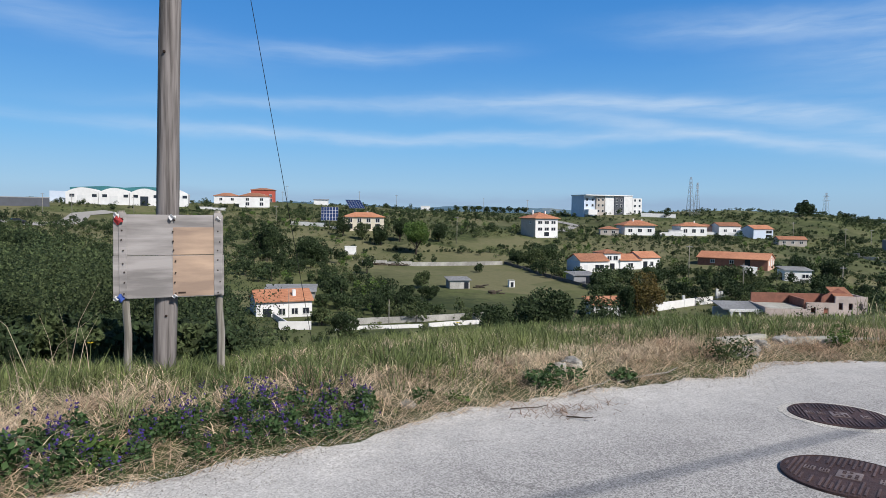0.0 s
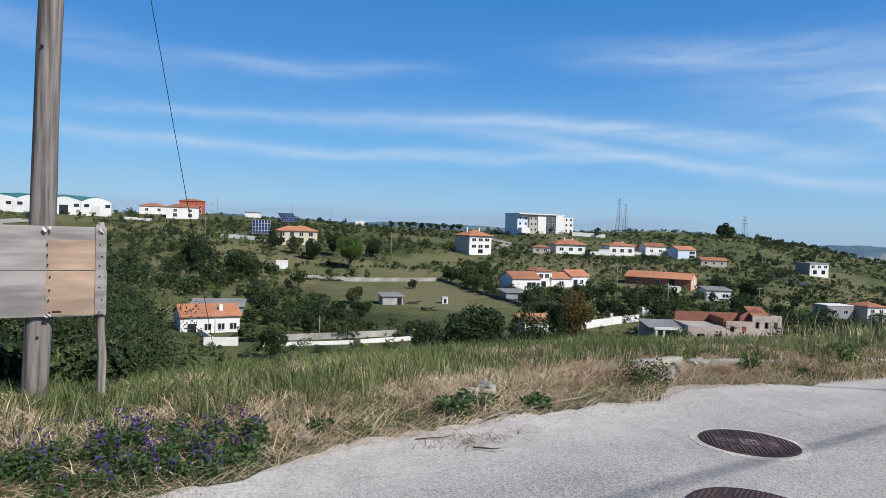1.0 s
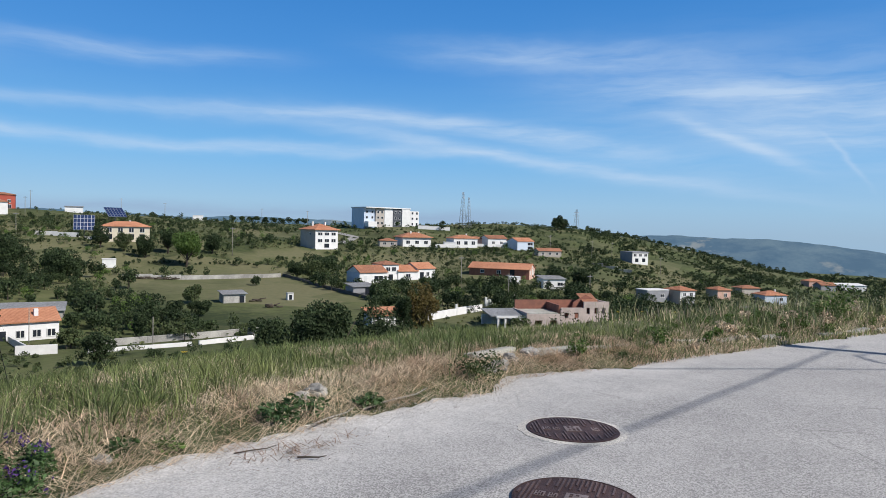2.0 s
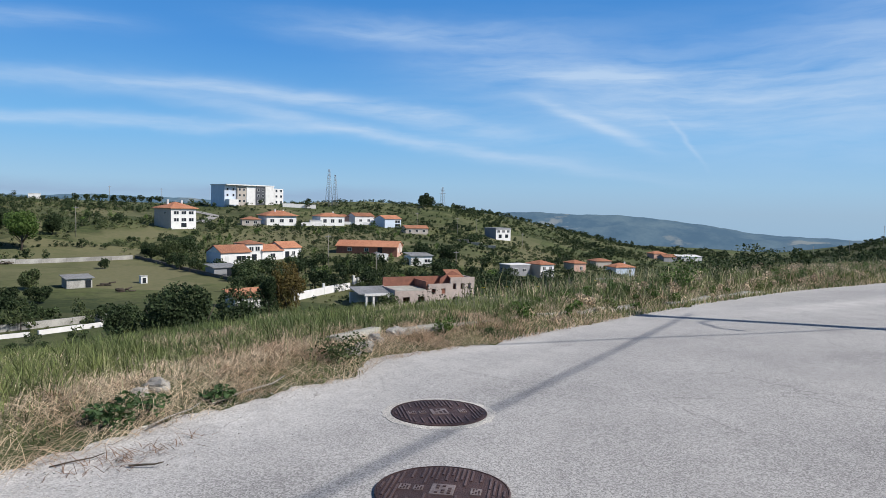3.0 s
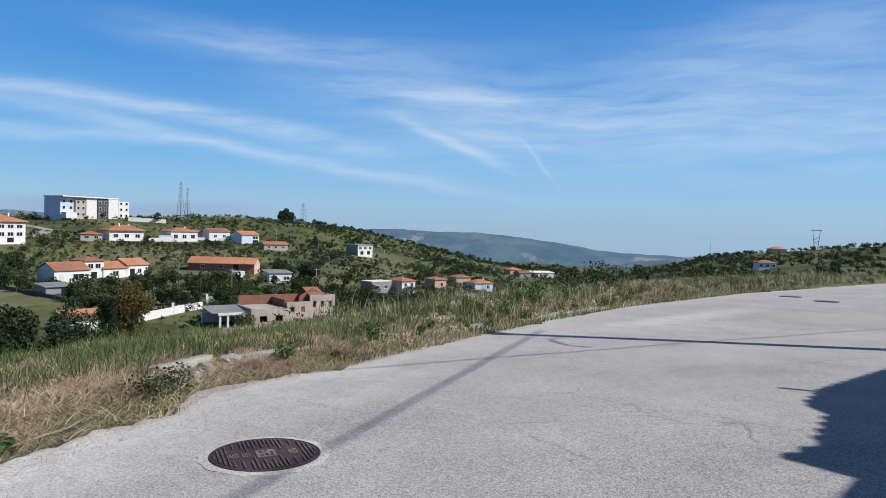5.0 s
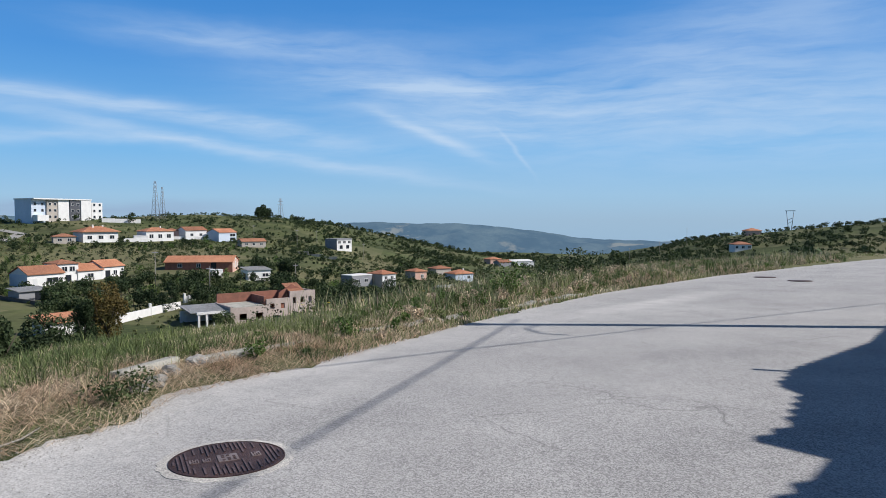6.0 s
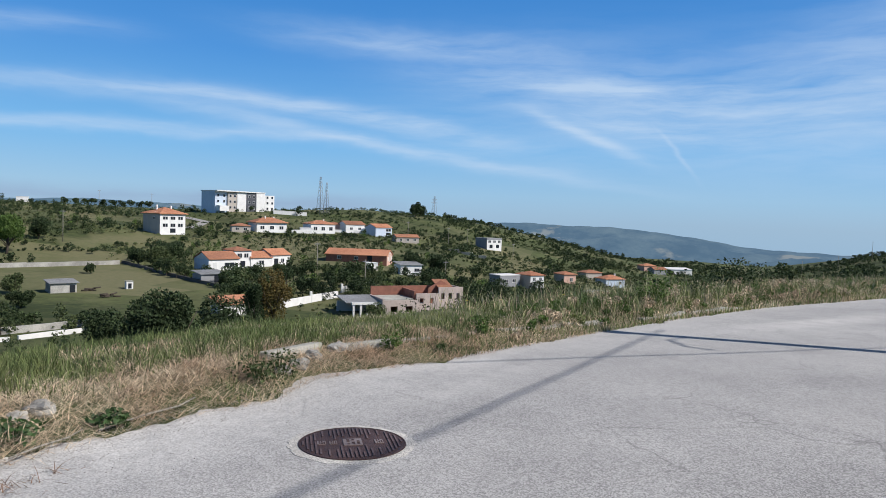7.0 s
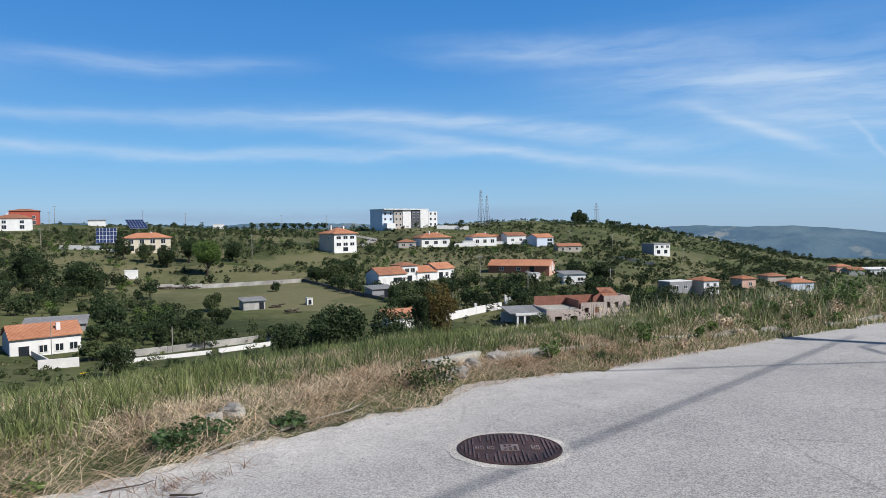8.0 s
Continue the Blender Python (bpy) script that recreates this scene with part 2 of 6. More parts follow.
def glowing_distance():
    """Hills kilometres off, the blue air between painted on as a glowing colour."""
    m = bpy.data.materials.new("painted_haze_hills")
    m.use_nodes = True
    t = m.node_tree
    b = t.nodes["Principled BSDF"]
    co = node(t, "ShaderNodeTexCoord")
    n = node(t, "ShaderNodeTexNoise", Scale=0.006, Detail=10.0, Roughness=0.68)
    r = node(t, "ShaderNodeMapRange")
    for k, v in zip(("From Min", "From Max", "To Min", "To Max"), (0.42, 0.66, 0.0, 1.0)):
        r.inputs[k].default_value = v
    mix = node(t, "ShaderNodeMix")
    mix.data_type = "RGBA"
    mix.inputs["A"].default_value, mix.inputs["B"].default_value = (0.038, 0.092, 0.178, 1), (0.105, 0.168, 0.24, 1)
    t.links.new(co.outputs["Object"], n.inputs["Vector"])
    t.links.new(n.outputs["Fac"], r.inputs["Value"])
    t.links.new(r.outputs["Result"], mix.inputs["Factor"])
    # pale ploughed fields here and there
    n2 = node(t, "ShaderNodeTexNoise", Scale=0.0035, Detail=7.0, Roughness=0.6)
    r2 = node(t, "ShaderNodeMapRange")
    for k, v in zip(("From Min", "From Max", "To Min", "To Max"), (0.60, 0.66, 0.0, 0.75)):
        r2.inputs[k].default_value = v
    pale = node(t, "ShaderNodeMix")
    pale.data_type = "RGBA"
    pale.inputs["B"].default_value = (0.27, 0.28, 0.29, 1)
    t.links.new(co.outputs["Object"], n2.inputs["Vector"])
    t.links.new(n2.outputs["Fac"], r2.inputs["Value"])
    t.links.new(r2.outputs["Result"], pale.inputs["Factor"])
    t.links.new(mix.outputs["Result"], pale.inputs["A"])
    # emission stands in for the haze in front of the hills
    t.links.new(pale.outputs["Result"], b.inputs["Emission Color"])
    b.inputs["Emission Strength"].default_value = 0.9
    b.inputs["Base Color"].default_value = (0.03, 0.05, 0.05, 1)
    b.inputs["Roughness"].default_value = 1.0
    return m


def dusty(m):
    """Pale grit swept to the road's edge, as its own attribute tells."""
    t = m.node_tree
    b = t.nodes["Principled BSDF"]
    old = b.inputs["Base Color"].links[0].from_socket
    d = node(t, "ShaderNodeAttribute")
    d.attribute_name = "dust"
    co = node(t, "ShaderNodeTexCoord")
    n = node(t, "ShaderNodeTexNoise", Scale=2.5, Detail=8.0, Roughness=0.7)
    r = node(t, "ShaderNodeMapRange")
    for k, v in zip(("From Min", "From Max", "To Min", "To Max"), (0.25, 0.6, 0.2, 1.0)):
        r.inputs[k].default_value = v
    mul = node(t, "ShaderNodeMath")
    mul.operation = "MULTIPLY"
    grit = node(t, "ShaderNodeTexVoronoi", Scale=85.0)
    bw = node(t, "ShaderNodeRGBToBW")
    pale = node(t, "ShaderNodeMix")
    pale.data_type = "RGBA"
    pale.inputs["A"].default_value, pale.inputs["B"].default_value = (0.40, 0.378, 0.345, 1), (0.78, 0.75, 0.71, 1)
    mix = node(t, "ShaderNodeMix")
    mix.data_type = "RGBA"
    for q in (n, grit):
        t.links.new(co.outputs["Object"], q.inputs["Vector"])
    t.links.new(n.outputs["Fac"], r.inputs["Value"])
    t.links.new(r.outputs["Result"], mul.inputs[0])
    t.links.new(d.outputs["Fac"], mul.inputs[1])
    t.links.new(grit.outputs["Color"], bw.inputs["Color"])
    t.links.new(bw.outputs["Val"], pale.inputs["Factor"])
    t.links.new(mul.outputs["Value"], mix.inputs["Factor"])
    t.links.new(old, mix.inputs["A"])
    t.links.new(pale.outputs["Result"], mix.inputs["B"])
    t.links.new(mix.outputs["Result"], b.inputs["Base Color"])


LAND = land_material()
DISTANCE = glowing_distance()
ASPHALT = speckled("bleached_asphalt", ((0.395, 0.380, 0.362), (0.298, 0.286, 0.275)), 0.009, cracks=True)
dusty(ASPHALT)
COLLAR = speckled("collar_concrete", ((0.56, 0.53, 0.48), (0.40, 0.375, 0.34)), 0.006)
KERB = surface("kerb_concrete", (0.45, 0.43, 0.38), (0.26, 0.25, 0.21), scale=9, bump=0.4, bump_scale=40, vary=0.15)
STONE = surface("limestone", (0.42, 0.40, 0.36), (0.22, 0.21, 0.19), scale=6, bump=0.5, bump_scale=14, vary=0.2)
PEBBLE = surface("gravel", (0.56, 0.53, 0.475), (0.36, 0.335, 0.30), scale=20, bump=0.1, island=0.35)
IRON = surface("cast_iron", (0.115, 0.068, 0.060), (0.060, 0.036, 0.033), scale=14, rough=0.6, metal=0.35, bump=0.3, bump_scale=120)
IRON_RIB = surface("scuffed_iron", (0.19, 0.125, 0.112), (0.09, 0.057, 0.052), scale=25, rough=0.55, metal=0.35, bump=0.2)
IRON_WORN = surface("worn_iron", (0.34, 0.27, 0.24), (0.18, 0.13, 0.115), scale=20, rough=0.5, metal=0.4, bump=0.2)
POLE_WOOD = wood_grain("weathered_pole_wood", (0.25, 0.222, 0.205), (0.085, 0.073, 0.066), across=26)
POST_WOOD = wood_grain("grey_post_wood", (0.36, 0.33, 0.28), (0.15, 0.135, 0.11), across=50)
PLY_GREY = wood_grain("weathered_plywood", (0.37, 0.34, 0.32), (0.205, 0.188, 0.176), across=9, upright=False)
PLY_WARM = wood_grain("fresh_plywood", (0.50, 0.355, 0.25), (0.30, 0.215, 0.16), across=6, upright=False)
NAIL = surface("rusty_nail", (0.06, 0.04, 0.03), rough=0.6, metal=0.5, bump=0)
CLOTH_RED = surface("red_cloth", (0.48, 0.06, 0.06), scale=20, bump=0.3)
CLOTH_BLUE = surface("blue_cloth", (0.06, 0.12, 0.40), scale=20, bump=0.3)
CLOTH_WHITE = surface("white_rag", (0.72, 0.70, 0.68), (0.5, 0.48, 0.46), scale=20, bump=0.3)
CABLE = surface("black_cable", (0.02, 0.02, 0.022), rough=0.6, bump=0)
CONCRETE = surface("pole_concrete", (0.42, 0.41, 0.39), (0.3, 0.29, 0.28), scale=3, bump=0.2)
GREEN = surface("green_grass", (0.225, 0.250, 0.088), (0.075, 0.115, 0.040), scale=2.6, rough=0.75, bump=0, island=0.6, through_light=0.25)
STRAW = surface("dry_straw", (0.72, 0.60, 0.43), (0.42, 0.29, 0.19), scale=2.5, rough=0.8, bump=0, island=0.6, through_light=0.2)
SEEDS = surface("seed_heads", (0.40, 0.38, 0.22), (0.26, 0.26, 0.13), scale=3, rough=0.9, bump=0, island=0.3)
LEAF = surface("broad_leaf", (0.078, 0.138, 0.044), (0.036, 0.070, 0.022), scale=5, rough=0.6, bump=0, island=0.35, through_light=0.2)
PURPLE = surface("purple_petals", (0.075, 0.050, 0.24), (0.11, 0.045, 0.19), scale=8, rough=0.8, bump=0, island=0.3, through_light=0.3)
YELLOW = surface("yellow_petals", (0.80, 0.66, 0.02), (0.7, 0.5, 0.02), scale=8, rough=0.8, bump=0)
TREE_DARK = surface("dark_foliage", (0.058, 0.085, 0.032), (0.022, 0.037, 0.014), scale=0.5, rough=0.8, bump=0, island=0.45, through_light=0.15)
TREE_MID = surface("olive_foliage", (0.105, 0.130, 0.050), (0.050, 0.070, 0.026), scale=0.3, rough=0.8, bump=0, island=0.45, through_light=0.15)
TREE_LIGHT = surface("fresh_foliage", (0.13, 0.20, 0.045), (0.07, 0.12, 0.03), scale=0.4, rough=0.8, bump=0, island=0.4, through_light=0.2)
TREE_RUST = surface("rusty_foliage", (0.17, 0.11, 0.03), (0.08, 0.07, 0.02), scale=0.4, rough=0.8, bump=0, island=0.4)
BARK_PALE = surface("dry_twig", (0.30, 0.19, 0.12), (0.16, 0.09, 0.055), scale=6, bump=0, island=0.4)
TUSSOCK = surface("rough_grass", (0.19, 0.185, 0.085), (0.085, 0.105, 0.038), scale=0.3, rough=0.9, bump=0, island=0.5)
BARK = surface("bark", (0.10, 0.08, 0.06), (0.05, 0.04, 0.03), scale=5, bump=0.4)
WHITE = surface("white_render", (0.80, 0.78, 0.75), (0.66, 0.64, 0.61), scale=0.6, bump=0.1)
CREAM = surface("cream_render", (0.68, 0.60, 0.46), (0.56, 0.49, 0.37), scale=0.6, bump=0.1)
BEIGE = surface("beige_render", (0.50, 0.44, 0.38), (0.42, 0.37, 0.32), scale=0.6, bump=0.1)
# pale blue walls, and white walls painted as they look in shade
BLUISH = surface("bluish_render_shade", (0.60, 0.66, 0.74), (0.50, 0.56, 0.64), scale=0.6, bump=0.1)
PINK = surface("salmon_render", (0.66, 0.42, 0.33), (0.55, 0.34, 0.26), scale=0.6, bump=0.1)
RED = surface("brick_red_render", (0.45, 0.10, 0.07), (0.35, 0.08, 0.05), scale=0.6, bump=0.1)
GREY = surface("grey_render", (0.30, 0.30, 0.31), (0.24, 0.24, 0.25), scale=0.6, bump=0.1)
DARKWALL = surface("old_dark_stone", (0.13, 0.12, 0.105), (0.07, 0.065, 0.06), scale=3, bump=0.4, bump_scale=9)
DARKGREY = surface("charcoal_panels", (0.10, 0.105, 0.12), (0.08, 0.08, 0.09), scale=0.6, bump=0.05)
RUIN = surface("bare_blockwork", (0.56, 0.455, 0.40), (0.38, 0.31, 0.275), scale=0.9, bump=0.5, bump_scale=9)
BRICK = surface("red_hollow_brick", (0.36, 0.15, 0.10), (0.22, 0.10, 0.07), scale=1.2, bump=0.5, bump_scale=9)
TILES = tiled("terracotta_tiles", (0.57, 0.265, 0.15), (0.40, 0.165, 0.09))
TILES_OLD = tiled("brown_tiles", (0.45, 0.20, 0.11), (0.28, 0.13, 0.08))
SHEET = tiled("corrugated_sheet", (0.36, 0.36, 0.36), (0.22, 0.22, 0.22), 0.18)
TEAL = tiled("teal_sheet", (0.05, 0.20, 0.21), (0.04, 0.15, 0.17), 0.3)
PANE = surface("window_glass", (0.03, 0.035, 0.045), rough=0.15, bump=0, spec=0.5)
SHUTTER = surface("white_shutter", (0.70, 0.69, 0.66), (0.6, 0.59, 0.57), bump=0)
SOLAR = surface("solar_cells", (0.022, 0.042, 0.115), (0.016, 0.03, 0.085), scale=2, rough=0.25, bump=0, spec=0.5)
ALU = surface("aluminium", (0.62, 0.64, 0.66), rough=0.4, metal=0.7, bump=0)
STEEL = surface("galvanised_steel", (0.30, 0.31, 0.33), rough=0.6, metal=0.3, bump=0)
TRACK = surface("gravel_track", (0.36, 0.34, 0.31), (0.28, 0.265, 0.24), scale=0.8, bump=0.2, bump_scale=8)
CAR = surface("dark_car_paint", (0.03, 0.035, 0.045), rough=0.3, bump=0, spec=0.5)
TYRE = surface("tyre", (0.015, 0.015, 0.015), rough=0.9, bump=0)

# ---- the lie of the land ----
SLOPE_X, SLOPE_Y = -0.0155, -0.0220          # the road's gentle fall
EDGE_X = (-60, -12, -1.9, -0.7, 0.1, 1.1, 2.0, 2.4, 3.05, 3.6, 4.4, 5.4, 8.2, 10.4, 12.9, 16.9, 26.5, 48.6, 90, 200)
EDGE_Y = (-40, -4.5, 3.45, 4.45, 5.25, 5.92, 6.53, 6.74, 6.93, 7.58, 7.88, 8.1, 9.15, 9.9, 10.7, 11.8, 13.4, 14.8, 15.5, 10)
# bearing, heights at 60, 100, 190 and 260 m, then the crest's distance and height
HILLS = (
    (-180, -1, -2, -2, 0, 330, 3), (-60, -3, -4, -3, -1, 330, 3), (-33, -6, -7, -4.5, -1.5, 330, 3.2), (-24, -11, -13, -10, -5, 330, 4.5),
    (-13, -13, -14.8, -10, -3.5, 340, 5.8), (-2, -13, -14.8, -11.9, -3.6, 380, 3.4), (8, -13, -14.8, -12.4, -5.6, 400, 1.8),
    (14, -13, -14.8, -12.9, -7.6, 350, 1.6), (23, -13, -14.9, -12.8, -8.6, 420, 5.2), (29, -13, -15, -14.5, -11, 440, 4.0), (34, -13, -16, -18, -15, 480, -2.5),
    (45, -13, -18, -21, -22, 600, -26), (55, -12, -18, -24, -27, 760, -36), (62, -9, -14, -19, -20, 560, -14), (66, -8, -12, -16, -17, 480, -7.5),
    (75, -5, -8, -10, -10, 480, 0), (110, -4, -6, -6, -6, 480, 2), (180, -1, -2, -2, 0, 330, 3))


def road_edge(x):
    return np.interp(x, EDGE_X, EDGE_Y)


def smooth(e):
    e = np.clip(e, 0, 1)
    return e * e * (3 - 2 * e)


def hill(x, y):
    """The valley and the hills round it."""
    r, b = np.hypot(x, y), np.degrees(np.arctan2(x, y))
    col = [np.interp(b, [h[0] for h in HILLS], [h[k] for h in HILLS]) for k in range(1, 7)]
    ds = [0 * r, 60 + 0 * r, 100 + 0 * r, 190 + 0 * r, 260 + 0 * r, col[4], col[4] + 350, col[4] + 1200, 5000 + 0 * r]
    zs = [0.75 * col[0], col[0], col[1], col[2], col[3], col[5], col[5] - 30, -230 + 0 * r, -230 + 0 * r]
    z = zs[0]
    for d0, d1, z0, z1 in zip(ds, ds[1:], zs, zs[1:]):
        e = np.clip((r - d0) / (d1 - d0), 0, 1)
        z = np.where(r >= d0, z0 + (z1 - z0) * (0.45 * e + 0.55 * e * e * (3 - 2 * e)), z)
    return z + 0.5 * np.sin(x * 0.031 + 1.3) * np.sin(y * 0.027) * smooth((r - 50) / 100)


def height(x, y):
    """The ground's height anywhere."""
    x, y = np.asarray(x, float), np.asarray(y, float)
    s = (y - road_edge(x)) * 0.8
    near = SLOPE_X * x + SLOPE_Y * np.minimum(y, 16) + 0.13 * smooth(s / 0.9) + 0.03 * np.sin(3.1 * x) * np.sin(2.3 * y + x) * smooth(s)
    far = hill(x, y)
    side = smooth((s - 1.0) / 28)
    behind = smooth((np.hypot(x, y) - 60) / 80)
    return near + (far - near) * np.maximum(side, behind)


# ---- helpers for meshes ----
def mesh_object(name, verts, faces, material, smooth_shade=False):
    me = bpy.data.meshes.new(name)
    me.from_pydata([tuple(v) for v in verts], [], [tuple(f) for f in faces])
    me.materials.append(material)
    if smooth_shade:
        me.polygons.foreach_set("use_smooth", [True] * len(me.polygons))
    me.update()
    return new(name, me)


def sheet_object(name, verts, quads, material):
    """A large mesh of four-cornered (or three-cornered) faces from arrays."""
    me = bpy.data.meshes.new(name)
    verts, quads = np.asarray(verts, np.float32), np.asarray(quads, np.int32)
    n, k = quads.shape
    me.vertices.add(len(verts))
    me.vertices.foreach_set("co", verts.ravel())
    me.loops.add(n * k)
    me.loops.foreach_set("vertex_index", quads.ravel())
    me.polygons.add(n)
    me.polygons.foreach_set("loop_start", np.arange(n, dtype=np.int32) * k)
    me.polygons.foreach_set("loop_total", np.full(n, k, np.int32))
    me.update(calc_edges=True)
    me.materials.append(material)
    return new(name, me)


def part(name, bm, material, parent, label=""):
    me = bpy.data.meshes.new(name)
    bm.to_mesh(me)
    bm.free()
    me.materials.append(material)
    ob = new(name, me)
    ob.parent = parent
    return tagged(ob, label)


def thing(name, m, label, category, group="", kind=""):
    e = new(name)
    e.matrix_world = m
    e.empty_display_size = 0.2
    return tagged(e, label, category, group, kind)


def box(x0, y0, z0, x1, y1, z1, bevel=0.0, bm=None):
    bm = bm or bmesh.new()
    m = Matrix.Translation(((x0 + x1) / 2, (y0 + y1) / 2, (z0 + z1) / 2)) @ Matrix.Diagonal((abs(x1 - x0), abs(y1 - y0), abs(z1 - z0), 1))
    r = bmesh.ops.create_cube(bm, size=1, matrix=m)
    if bevel:
        edges = list({e for v in r["verts"] for e in v.link_edges})
        bmesh.ops.bevel(bm, geom=edges, offset=bevel, segments=2, affect="EDGES", profile=0.6)
    return bm


def prism(points, axis, a, b, bm=None):
    """A solid with the given outline (two coordinates a point), drawn out from a to b along an axis."""
    bm = bm or bmesh.new()

    def put(p, q):
        return {"x": (q, p[0], p[1]), "y": (p[0], q, p[1]), "z": (p[0], p[1], q)}[axis]
    v0, v1 = [bm.verts.new(put(p, a)) for p in points], [bm.verts.new(put(p, b)) for p in points]
    bm.faces.new(v0), bm.faces.new(v1[::-1])
    for i in range(len(points)):
        j = (i + 1) % len(points)
        bm.faces.new((v0[i], v1[i], v1[j], v0[j]))
    bmesh.ops.recalc_face_normals(bm, faces=bm.faces)
    return bm


def tube(points, radii, sides=8, bm=None, wobble=0.0, seed=0):
    """A round limb through points."""
    bm = bm or bmesh.new()
    rng = np.random.default_rng(seed)
    rings = []
    pts = [Vector(p) for p in points]
    for i, p in enumerate(pts):
        d = (pts[min(i + 1, len(pts) - 1)] - pts[max(i - 1, 0)]).normalized()
        u = d.orthogonal().normalized() if abs(d.z) < 0.9 else (Vector((1, 0, 0)) - d * d.x).normalized()
        w = d.cross(u)
        rings.append([bm.verts.new(p + (u * math.cos(a) + w * math.sin(a)) * radii[i] * (1 + wobble * (rng.random() - 0.5)))
                      for a in [k * math.tau / sides for k in range(sides)]])
    for r0, r1 in zip(rings, rings[1:]):
        for k in range(sides):
            bm.faces.new((r0[k], r0[(k + 1) % sides], r1[(k + 1) % sides], r1[k]))
    bm.faces.new(rings[0][::-1]), bm.faces.new(rings[-1])
    for f in bm.faces:
        f.smooth = True
    return bm


def z_at(x, y):
    return float(height(x, y))


# ---- the ground, the road and the far hills ----
def inside(x, y, polygon):
    hit = np.zeros(np.shape(x), bool)
    for (x0, y0), (x1, y1) in zip(polygon, polygon[1:] + polygon[:1]):
        hit ^= ((y0 > y) != (y1 > y)) & (x < (x1 - x0) * (y - y0) / (y1 - y0 + 1e-9) + x0)
    return hit


PASTURE = [(-19, 172), (16, 189), (32, 137), (22, 112), (10, 103), (-1, 108), (-8, 130), (-16, 150)]
TERRACE = [(0, 226), (26, 241), (35, 229), (6, 213)]
PLOTS = [(38, 222), (70, 245), (96, 252), (120, 245), (96, 215), (60, 205)]


FIELDS = [(134, 210), (179, 237), (169, 208), (139, 203)]
BARE = [(-60, 192), (-46, 190), (-42, 154), (-52, 152)]


def build_ground():
    rings = np.concatenate([np.linspace(0.3, 14, 60), np.geomspace(14.4, 4800, 170)])
    turns = np.radians(np.concatenate([np.arange(-180, -46, 3.0), np.arange(-46, 92, 0.6), np.arange(92, 180, 3.0)]))
    r, b = np.meshgrid(rings, turns, indexing="ij")
    x, y = r * np.sin(b), r * np.cos(b)
    z = height(x, y)
    s = (y - road_edge(x)) * 0.8
    z = z - 0.06 * (1 - smooth((s + 0.25) / 0.2))          # the bed under the road
    nt = len(turns)
    idx = np.arange(len(rings) * nt).reshape(len(rings), nt)
    nxt = np.roll(idx, -1, axis=1)
    quads = np.stack([idx[:-1], idx[1:], nxt[1:], nxt[:-1]], -1).reshape(-1, 4)
    verts = np.stack([x, y, z], -1).reshape(-1, 3)
    ground = sheet_object("ground", verts, quads[:, ::-1], LAND)
    xs, ys = verts[:, 0], verts[:, 1]
    dry = 0.10 + 0.13 * ((np.hypot(xs, ys) > 140) & (np.hypot(xs, ys) < 330)) + 0.12 * inside(xs, ys, PASTURE) + 0.3 * inside(xs, ys, TERRACE) + 0.3 * inside(xs, ys, PLOTS) + 0.3 * inside(xs, ys, FIELDS) + 0.35 * inside(xs, ys, BARE)
    # low value near the road paints darker ground for shade between tufts
    dry = np.where(np.hypot(xs, ys) < 25, 0.12, dry)
    dry = np.where((np.hypot(xs, ys) < 70) & (xs > 5), 0.45, dry)
    dry = np.where(np.hypot(xs, ys) > 380, 0.06, dry)
    a = ground.data.attributes.new("dry", "FLOAT", "POINT")
    a.data.foreach_set("value", dry.astype(np.float32))
    tagged(ground, "grassy valley land with scrub, pasture and dry terraces", "ground", kind="structure")


def build_road():
    xs = np.concatenate([np.linspace(-30, -4, 40), np.linspace(-3.9, 14, 260), np.linspace(14.3, 80, 120)])
    fr = np.concatenate([[0.0, 0.0], np.linspace(0.004, 1, 70) ** 1.4])
    rough = 0.10 * np.sin(xs * 2.1) + 0.07 * np.sin(xs * 5.3 + 1) + 0.04 * np.sin(xs * 13.7) + 0.025 * np.sin(xs * 31 + 2)
    top = road_edge(xs) + rough
    low = np.minimum(top - 9.5, -8 + 0 * xs)
    x = np.repeat(xs[:, None], len(fr), 1)
    y = top[:, None] + (low - top)[:, None] * fr[None]
    z = SLOPE_X * x + SLOPE_Y * y
    z = z + 0.004 * np.sin(1.7 * x + y) * np.sin(1.1 * y)
    z[:, 0] -= 0.08
    n, k = x.shape
    idx = np.arange(n * k).reshape(n, k)
    quads = np.stack([idx[:-1, :-1], idx[:-1, 1:], idx[1:, 1:], idx[1:, :-1]], -1).reshape(-1, 4)
    road = sheet_object("road", np.stack([x, y, z], -1).reshape(-1, 3), quads, ASPHALT)
    d = (top[:, None] - y)
    dust = np.clip(np.exp(-(d / 1.1) ** 2) * np.interp(x, (-6, -3, 2.2, 4.0, 8, 30), (0.6, 1.0, 1.0, 0.75, 0.45, 0.35)), 0, 1)
    along = x - 15.5
    dust = np.maximum(dust, 0.75 * np.exp(-(along / 4.5) ** 2 - ((y - 9.3 - 0.12 * along) / 0.55) ** 2))      # pale scuffed streaks
    dust = np.maximum(dust, 0.5 * np.exp(-((x - 5.2) / 2.2) ** 2 - ((y - 6.9 - 0.45 * (x - 5.2)) / 0.3) ** 2))
    dust = np.maximum(dust, 0.22 * (0.5 + 0.5 * np.sin(0.9 * x + 1.7 * y) * np.sin(0.5 * x - 0.8 * y + 1)))
    a = road.data.attributes.new("dust", "FLOAT", "POINT")
    a.data.foreach_set("value", dust.ravel().astype(np.float32))
    tagged(road, "sun-bleached pale asphalt road with cracks and gravel", "road", kind="structure")


